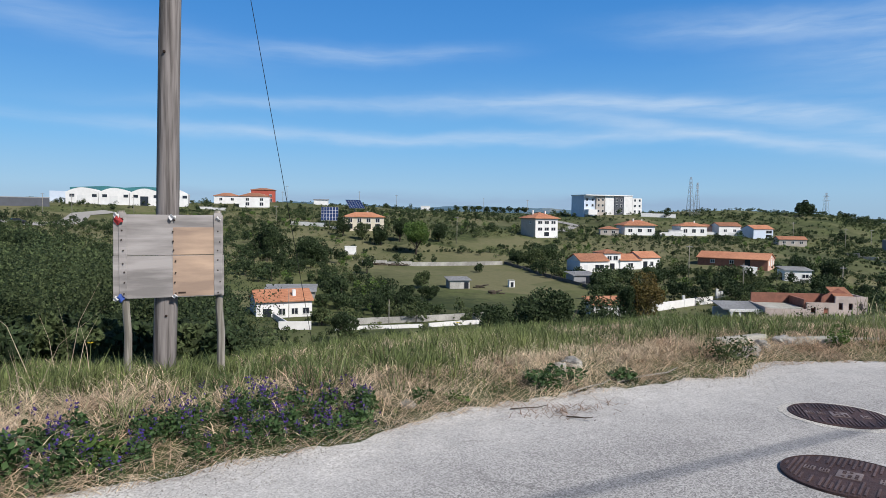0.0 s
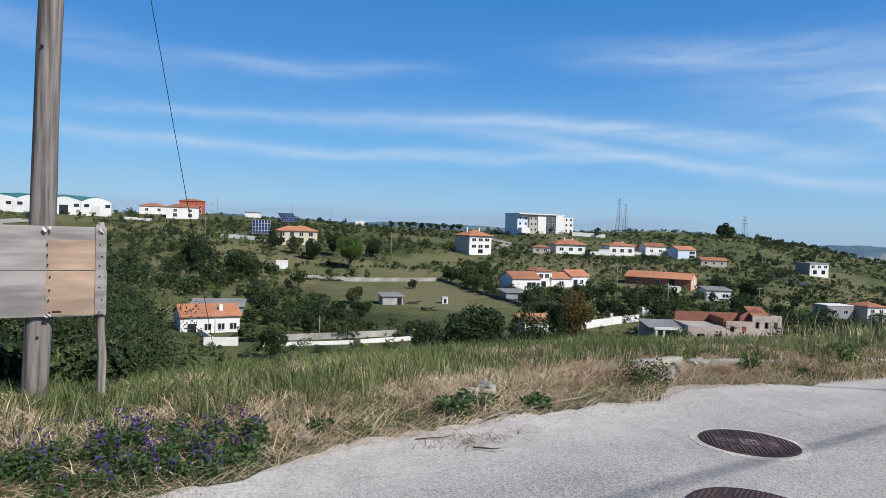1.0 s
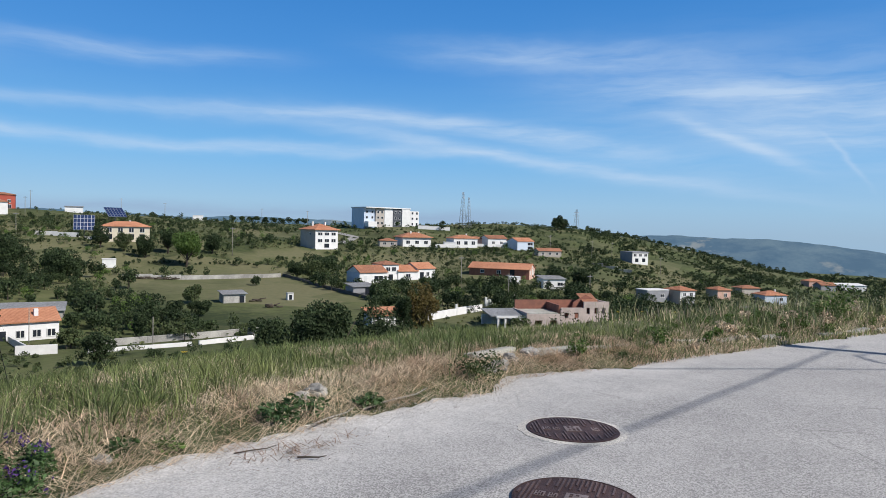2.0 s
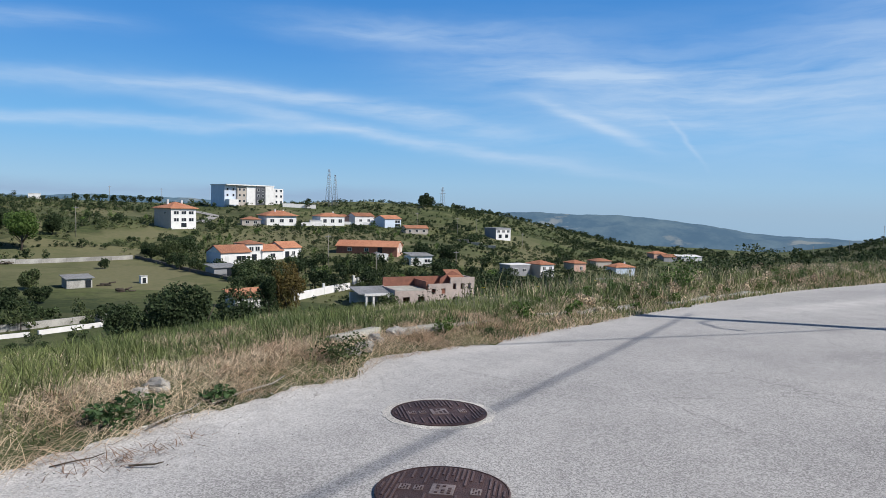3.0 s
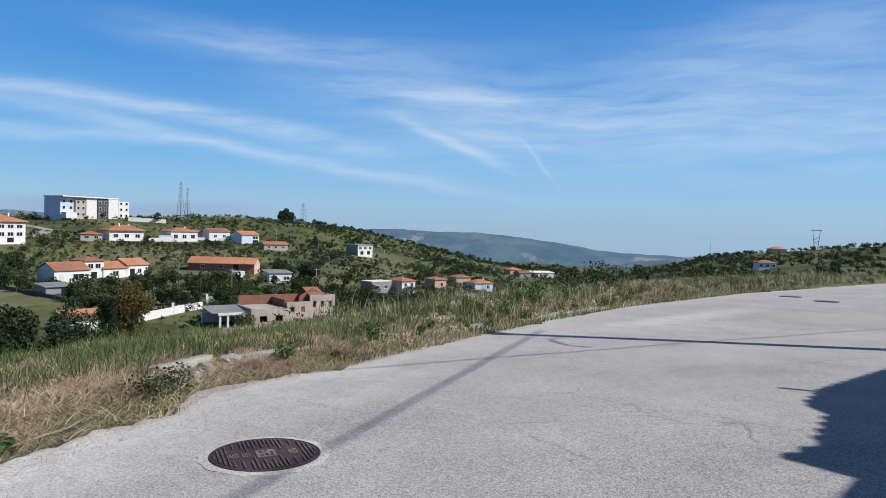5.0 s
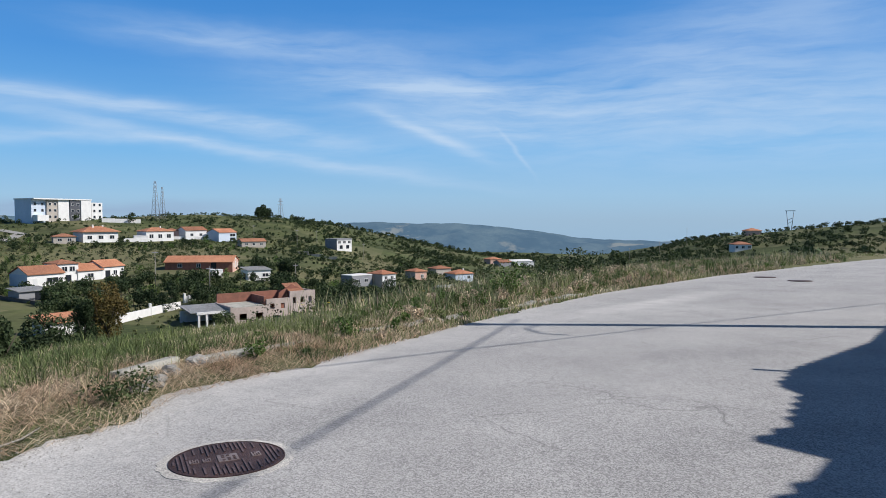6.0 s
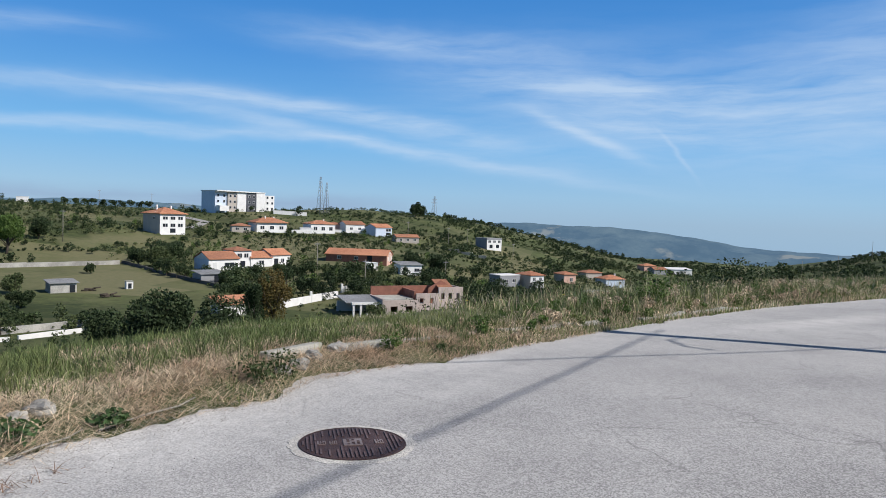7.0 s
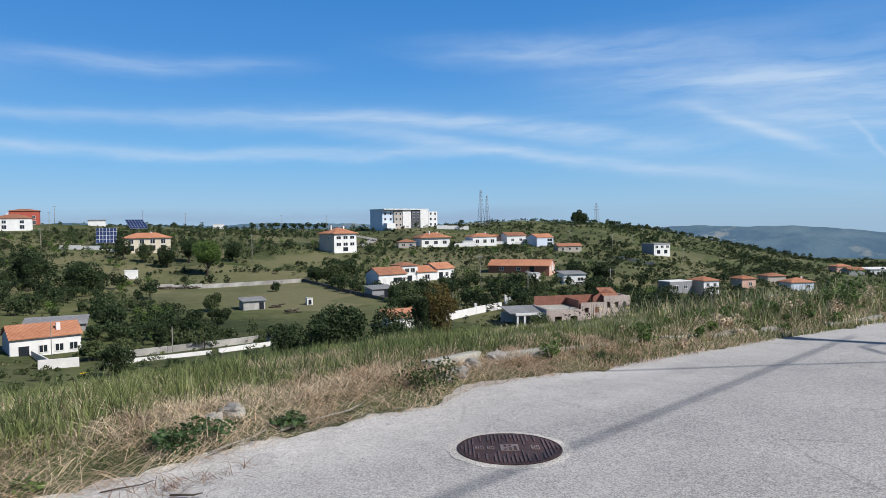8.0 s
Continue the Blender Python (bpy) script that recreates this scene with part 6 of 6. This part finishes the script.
def blades(name, x, y, h, w, lean, mat, label, rng, lift=0.0, capped=True, away=None):
    """Tapered bent blades standing at x, y."""
    z = height(x, y) + lift
    if capped:                                     # tips kept under the camera's sight line to the valley
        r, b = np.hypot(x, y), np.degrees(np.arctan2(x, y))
        most = 1.42 + r * np.tan(np.radians(np.interp(b, [g[0] for g in SIGHT_LINE], [g[1] for g in SIGHT_LINE]) + rng.normal(0, 0.45, len(x)))) - z
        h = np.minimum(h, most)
    ok = h > 0.06
    x, y, z, h, w, lean = x[ok], y[ok], z[ok], h[ok], w[ok], lean[ok]
    n = len(x)
    a, f = (rng.uniform(0, math.tau, n) if away is None else away[ok]), rng.uniform(0, math.tau, n)
    sx, sy = np.cos(f) * w, np.sin(f) * w
    dx, dy = np.cos(a) * lean * h, np.sin(a) * lean * h
    up = np.sqrt(np.maximum(0.004, 1 - lean ** 2))
    v = np.stack([np.stack([x - sx, y - sy, z - 0.02], 1), np.stack([x + sx, y + sy, z - 0.02], 1),
                  np.stack([x + dx * 0.35 - sx * 0.7, y + dy * 0.35 - sy * 0.7, z + h * 0.55 * up], 1), np.stack([x + dx * 0.35 + sx * 0.7, y + dy * 0.35 + sy * 0.7, z + h * 0.55 * up], 1),
                  np.stack([x + dx, y + dy, z + h * up * 0.95], 1)], 1).reshape(-1, 3)
    k = np.arange(n)[:, None] * 5
    tri = np.concatenate([k + [0, 1, 3], k + [0, 3, 2], k + [2, 3, 4]], 1).reshape(-1, 3)
    ob = sheet_object(name, v, tri, mat)
    return tagged(ob, label, "grass", kind="stuff")


def dryness(x, y):
    """Where the verge has withered, from 0 to 1."""
    s = (y - road_edge(x)) * 0.8
    belt = np.exp(-((s - 0.55) / 0.36) ** 2) * np.interp(x, (-4, -2.4, -1.0, 0, 1, 3.5, 6, 9, 14, 60), (1.0, 0.75, 0.35, 0.75, 1.0, 0.85, 0.42, 0.3, 0.5, 0.6))
    belt = np.maximum(belt, np.exp(-((s - 1.1) / 0.8) ** 2) * np.interp(x, (-6, -2.5, -1.7), (1.0, 1.0, 0.1)))
    return np.clip(belt + 0.34 * np.sin(1.9 * x + 0.7 * y) * np.sin(1.3 * y - 0.4 * x) + 0.24, 0, 1)


def build_verge():
    rng = np.random.default_rng(5)

    def spots(n, x0, x1, s0, s1, power=1.0):
        x = rng.uniform(x0, x1, n)
        return x, road_edge(x) + (s0 + (s1 - s0) * rng.random(n) ** power) / 0.8

    def tufts(n, per, x0, x1, s1, wide, spread):
        """Blades in tufts, each tuft of its own height and dryness, leaning outwards."""
        m = n // per
        cx, cy = spots(m, x0, x1, -0.02, s1)
        s = (cy - road_edge(cx)) * 0.8
        patch = np.array([noise.noise(Vector((u * 0.9, v * 0.9, 2.0))) for u, v in zip(cx, cy)])
        dry = rng.random(m) < dryness(cx, cy) + 0.5 * patch
        tall = (0.05 + 0.33 * smooth((s - 0.1) / 0.9) * rng.uniform(0.2, 1.0, m) ** 1.3) * (1 + 0.9 * patch)
        k = np.repeat(np.arange(m), per)
        ox, oy = rng.normal(0, spread, len(k)), rng.normal(0, spread, len(k))
        away = np.arctan2(oy, ox) + rng.normal(0, 0.7, len(k))
        h = tall[k] * rng.uniform(0.5, 1.15, len(k))
        return cx[k] + ox, cy[k] + oy, h, np.full(len(k), wide) * rng.uniform(0.6, 1.3, len(k)), away, dry[k]
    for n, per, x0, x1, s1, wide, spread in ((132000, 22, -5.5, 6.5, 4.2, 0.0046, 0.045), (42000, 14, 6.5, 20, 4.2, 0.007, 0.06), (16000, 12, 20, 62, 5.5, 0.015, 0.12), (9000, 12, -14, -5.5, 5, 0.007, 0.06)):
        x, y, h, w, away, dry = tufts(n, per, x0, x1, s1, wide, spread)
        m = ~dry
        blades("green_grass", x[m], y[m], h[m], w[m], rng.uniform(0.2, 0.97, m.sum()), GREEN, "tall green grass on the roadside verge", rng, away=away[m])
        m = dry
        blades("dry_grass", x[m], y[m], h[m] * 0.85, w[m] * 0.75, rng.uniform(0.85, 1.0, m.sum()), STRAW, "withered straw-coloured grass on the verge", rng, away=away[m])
    # straw flattened along the road's edge
    x, y = spots(9000, -4, 9, -0.12, 0.9, 1.3)
    along = np.arctan2(road_edge(x + 0.3) - road_edge(x - 0.3), 0.6) + rng.normal(0, 0.6, 9000) + math.pi * rng.integers(0, 2, 9000)
    blades("flattened_straw", x, y, rng.uniform(0.1, 0.42, 9000), np.full(9000, 0.0026), rng.uniform(0.96, 1.0, 9000), STRAW, "flattened dry straw along the edge of the road", rng, 0.015, away=along)
    # tangled thatch of fallen straw, heaped in hummocks
    for n, x0, x1, s0, s1, wide in ((42000, -4.6, 6.5, 0.0, 1.5, 0.0030), (9000, 6.5, 22, 0.05, 1.2, 0.0050)):
        x, y = spots(n, x0, x1, s0, s1, 1.2)
        lumps = np.array([noise.noise(Vector((u * 2.3, v * 2.3, 7.0))) for u, v in zip(x, y)])
        m = rng.random(n) < 1.1 * dryness(x, y) + 0.7 * lumps - 0.15
        x, y, lumps = x[m], y[m], lumps[m]
        k = len(x)
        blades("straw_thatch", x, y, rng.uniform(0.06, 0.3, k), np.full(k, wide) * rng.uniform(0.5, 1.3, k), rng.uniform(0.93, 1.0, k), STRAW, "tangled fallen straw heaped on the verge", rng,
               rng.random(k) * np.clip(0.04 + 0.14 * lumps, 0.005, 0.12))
    # short growth over the kerb and the ragged edge of the asphalt
    for mat, label, n in ((GREEN, "short green grass along the kerb", 9000), (STRAW, "short dry grass along the kerb", 6000)):
        x, y = spots(n, 5.5, 34, -0.08, 0.75, 1.3)
        blades("edge_grass", x, y, rng.uniform(0.05, 0.2, n), 0.003 + 0.0003 * x, rng.uniform(0.3, 1.0, n), mat, label, rng, capped=False)
    # tall thin stems with seed heads
    n = 2800
    x, y = spots(n, -6, 16, 0.4, 3.6)
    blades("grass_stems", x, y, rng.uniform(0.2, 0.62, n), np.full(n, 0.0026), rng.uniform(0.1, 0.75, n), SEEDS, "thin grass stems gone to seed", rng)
    # rank weeds farther along the road
    n = 9000
    for mat, label, lo, hi in ((GREEN, "rank green weeds behind the kerb", 0.2, 0.6), (STRAW, "dry grass behind the kerb", 0.15, 0.5), (SEEDS, "grass gone to seed behind the kerb", 0.3, 0.75)):
        x, y = spots(n // 3, 8.5, 48, 0.35, 4.0)
        blades("roadside_weeds", x, y, rng.uniform(lo, hi, n // 3) * (0.6 + 0.5 * np.sin(x * 1.3) ** 2), 0.004 + 0.00028 * x, rng.uniform(0.1, 0.85, n // 3), mat, label, rng, capped=False)
    n = 160
    x, y = spots(n, -7, -2.7, 0.8, 2.6)
    blades("dry_stems", x, y, rng.uniform(0.4, 1.0, n), np.full(n, 0.003), rng.uniform(0.1, 0.6, n), STRAW, "tall dry stems beside the notice board", rng, capped=False)


build_verge()


def weed(x, y, r, tall, n, leaf, label, mat=None, seed=0):
    rng = np.random.default_rng(seed + 70)
    e = thing("weed", pose(x, y, z_at(x, y)), label, "weed", "weeds along the verge")
    for k in range(7):
        a = k * 2.4
        bm = bmesh.new()
        tube([(0, 0, -0.03), (math.cos(a) * r * 0.4, math.sin(a) * r * 0.4, tall * 0.6), (math.cos(a) * r * 0.75, math.sin(a) * r * 0.75, tall * 0.85)], [0.006, 0.004, 0.002], 4, bm)
        part("stem", bm, LEAF, e)
    c = crown_points(rng, 0, 0, tall * 0.42, r * 1.15, tall * 1.25, n, 11)
    c[:, 2] = np.abs(c[:, 2]) + 0.01
    v, q = leaf_quads(c, leaf * 0.72, rng, 0.4)
    ob = sheet_object("leaves", v, q, mat or LEAF)
    ob.parent = e


for i, (x, y, r, tall, n, leaf, mat, label) in enumerate((
        (0.90, 5.98, 0.22, 0.20, 330, 0.030, LEAF, "dark green bushy weed in dry grass"), (1.15, 6.22, 0.2, 0.17, 260, 0.030, LEAF, "dark green leafy weed in dry grass"), (1.75, 6.45, 0.16, 0.12, 160, 0.035, LEAF, "low leafy weed at the road edge"),
        (3.05, 7.35, 0.24, 0.30, 320, 0.026, TREE_MID, "small wiry grey-green bush at the road edge"), (3.35, 7.6, 0.2, 0.26, 260, 0.026, TREE_MID, "small wiry grey-green bush at the road edge"),
        (-1.95, 3.75, 0.2, 0.16, 260, 0.04, TREE_LIGHT, "fresh green leafy weed at the road edge"), (-2.35, 3.6, 0.24, 0.2, 260, 0.04, LEAF, "dark leafy weed at the road edge"), (0.15, 5.45, 0.1, 0.1, 90, 0.03, TREE_LIGHT, "low leafy weed at the road edge"),
        (-0.15, 5.3, 0.12, 0.12, 90, 0.03, LEAF, "low leafy weed at the road edge"), (5.0, 8.55, 0.16, 0.22, 260, 0.026, TREE_LIGHT, "fresh green weed by the kerb"), (6.8, 9.3, 0.18, 0.24, 260, 0.03, TREE_LIGHT, "leafy weed by the kerb"),
        (13.2, 11.9, 0.5, 0.75, 500, 0.05, TREE_LIGHT, "tall pale green weed behind the kerb"), (20.5, 15.2, 1.0, 1.05, 900, 0.07, TREE_DARK, "dark green bush behind the verge"), (16.2, 13.2, 0.5, 0.8, 420, 0.05, TREE_MID, "olive green bush behind the verge"))):
    weed(x, y, r, tall, n, leaf, label, mat, i)


def flower_bed():
    """Purple-flowered herbs crowding the road's edge before the board."""
    rng = np.random.default_rng(17)
    leaves, petals = [], []
    for k in range(120):
        x = rng.uniform(-2.45, -0.5)
        y = float(road_edge(x)) + rng.uniform(0.08, 1.0) * np.interp(x, (-2.45, -1.2, -0.5), (0.9, 0.9, 0.55))
        z, tall, r = z_at(x, y), rng.uniform(0.05, 0.22), rng.uniform(0.05, 0.13)
        p = unit(rng, 150) * (rng.random(150) ** 0.5)[:, None]
        leaves.append(np.stack([x + p[:, 0] * r, y + p[:, 1] * r, z + np.abs(p[:, 2]) * tall * 0.9 + 0.01], 1))
        for j in range(rng.integers(0, 4)):
            ax, ay = x + rng.normal(0, r * 0.5), y + rng.normal(0, r * 0.5)
            m = 9
            petals.append(np.stack([ax + rng.normal(0, 0.010, m), ay + rng.normal(0, 0.010, m), z + tall * rng.uniform(0.75, 1.3) + rng.uniform(-0.045, 0.045, m)], 1))
    v, q = leaf_quads(np.concatenate(leaves), 0.0155, rng, 0.1)
    tagged(sheet_object("flower_foliage", v, q, LEAF), "dark green foliage of purple-flowered herbs", "foliage", kind="stuff")
    v, q = leaf_quads(np.concatenate(petals), 0.0105, rng)
    tagged(sheet_object("purple_flowers", v, q, PURPLE), "small purple flower spikes at the road edge", "flowers", kind="stuff")


flower_bed()


def yellow_flower(x, y, tall):
    e = thing("yellow_flower", pose(x, y, z_at(x, y)), "small bright yellow wild flower on a thin stem", "flower", "yellow flowers in the verge")
    part("stem", tube([(0, 0, -0.02), (0.01, 0, tall)], [0.003, 0.002], 5), GREEN, e)
    bm = bmesh.new()
    c = bm.verts.new((0.01, 0, tall))
    rim = [bm.verts.new((0.01 + (0.032 if k % 2 else 0.016) * math.cos(k * math.pi / 6), (0.032 if k % 2 else 0.016) * math.sin(k * math.pi / 6), tall + (0.006 if k % 2 else 0))) for k in range(12)]
    for k in range(12):
        bm.faces.new((c, rim[k], rim[(k + 1) % 12]))
    bmesh.ops.solidify(bm, geom=bm.faces, thickness=0.003)
    part("petals", bm, YELLOW, e)


for x, y, tall in ((0.15, 6.9, 0.34), (6.2, 9.5, 0.42), (6.9, 9.9, 0.4), (-2.9, 5.6, 0.3), (-3.9, 5.5, 0.3), (7.6, 10.0, 0.35), (9.4, 10.6, 0.4)):
    yellow_flower(x, y, tall)


def stick(x, y, length, turn, thick, mat, label, lift=0.006):
    e = thing("stick", pose(x, y, SLOPE_X * x + SLOPE_Y * y + thick + lift, 0, 0, turn), label, "stick", "sticks at the road edge")
    part("twig", tube([(-length / 2, 0, 0), (-length * 0.1, length * 0.03, 0.004), (length * 0.25, -length * 0.02, 0.01), (length / 2, length * 0.04, 0.02)], [thick, thick, thick * 0.8, thick * 0.5], 6), mat, e)


stick(2.04, 6.60, 0.94, 35, 0.010, POST_WOOD, "long pale bare stick lying along the road edge", 0.025)
stick(1.35, 6.02, 0.55, 40, 0.007, POST_WOOD, "thin pale stick lying at the road edge", 0.04)
stick(1.05, 5.10, 0.20, -25, 0.007, BARK, "dark curved twig lying on the asphalt")
stick(0.70, 5.35, 0.30, 8, 0.005, BARK, "thin dark twig lying on the asphalt")


def litter():
    """Dry twigs blown on to the asphalt and loose gravel along its edge."""
    rng = np.random.default_rng(9)
    n = 150
    x, y = 0.95 + rng.normal(0, 0.22, n), 5.32 + rng.normal(0, 0.10, n)
    y += (x - 0.95) * 0.35
    blades("dry_twigs", x, y, rng.uniform(0.08, 0.28, n), np.full(n, 0.003), rng.uniform(0.98, 1.0, n), BARK_PALE, "heap of dry brown twigs on the asphalt", rng, 0.012, False)
    n = 10000
    x = -2.4 + 6.4 * rng.random(n) ** 1.4
    y = road_edge(x) - np.abs(rng.normal(0, 0.42, n)) + 0.1
    z = SLOPE_X * x + SLOPE_Y * y + 0.004
    s = rng.uniform(0.002, 0.0075, n) * rng.uniform(0.5, 1.0, n)
    base = np.array([(1, 0, 0), (-1, 0, 0), (0, 1, 0), (0, -1, 0), (0, 0, 0.7), (0, 0, -0.7)])
    tri = np.array([(0, 2, 4), (2, 1, 4), (1, 3, 4), (3, 0, 4), (2, 0, 5), (1, 2, 5), (3, 1, 5), (0, 3, 5)])
    v = (base[None] * rng.uniform(0.6, 1.3, (n, 6, 1))) * s[:, None, None]
    a = rng.uniform(0, math.tau, n)[:, None]
    v = np.stack([v[..., 0] * np.cos(a) - v[..., 1] * np.sin(a), v[..., 0] * np.sin(a) + v[..., 1] * np.cos(a), v[..., 2]], -1) + np.stack([x, y, z], 1)[:, None]
    f = (tri[None] + (np.arange(n) * 6)[:, None, None]).reshape(-1, 3)
    tagged(sheet_object("gravel", v.reshape(-1, 3), f, PEBBLE), "loose pale gravel along the edge of the road", "gravel", kind="stuff")


litter()
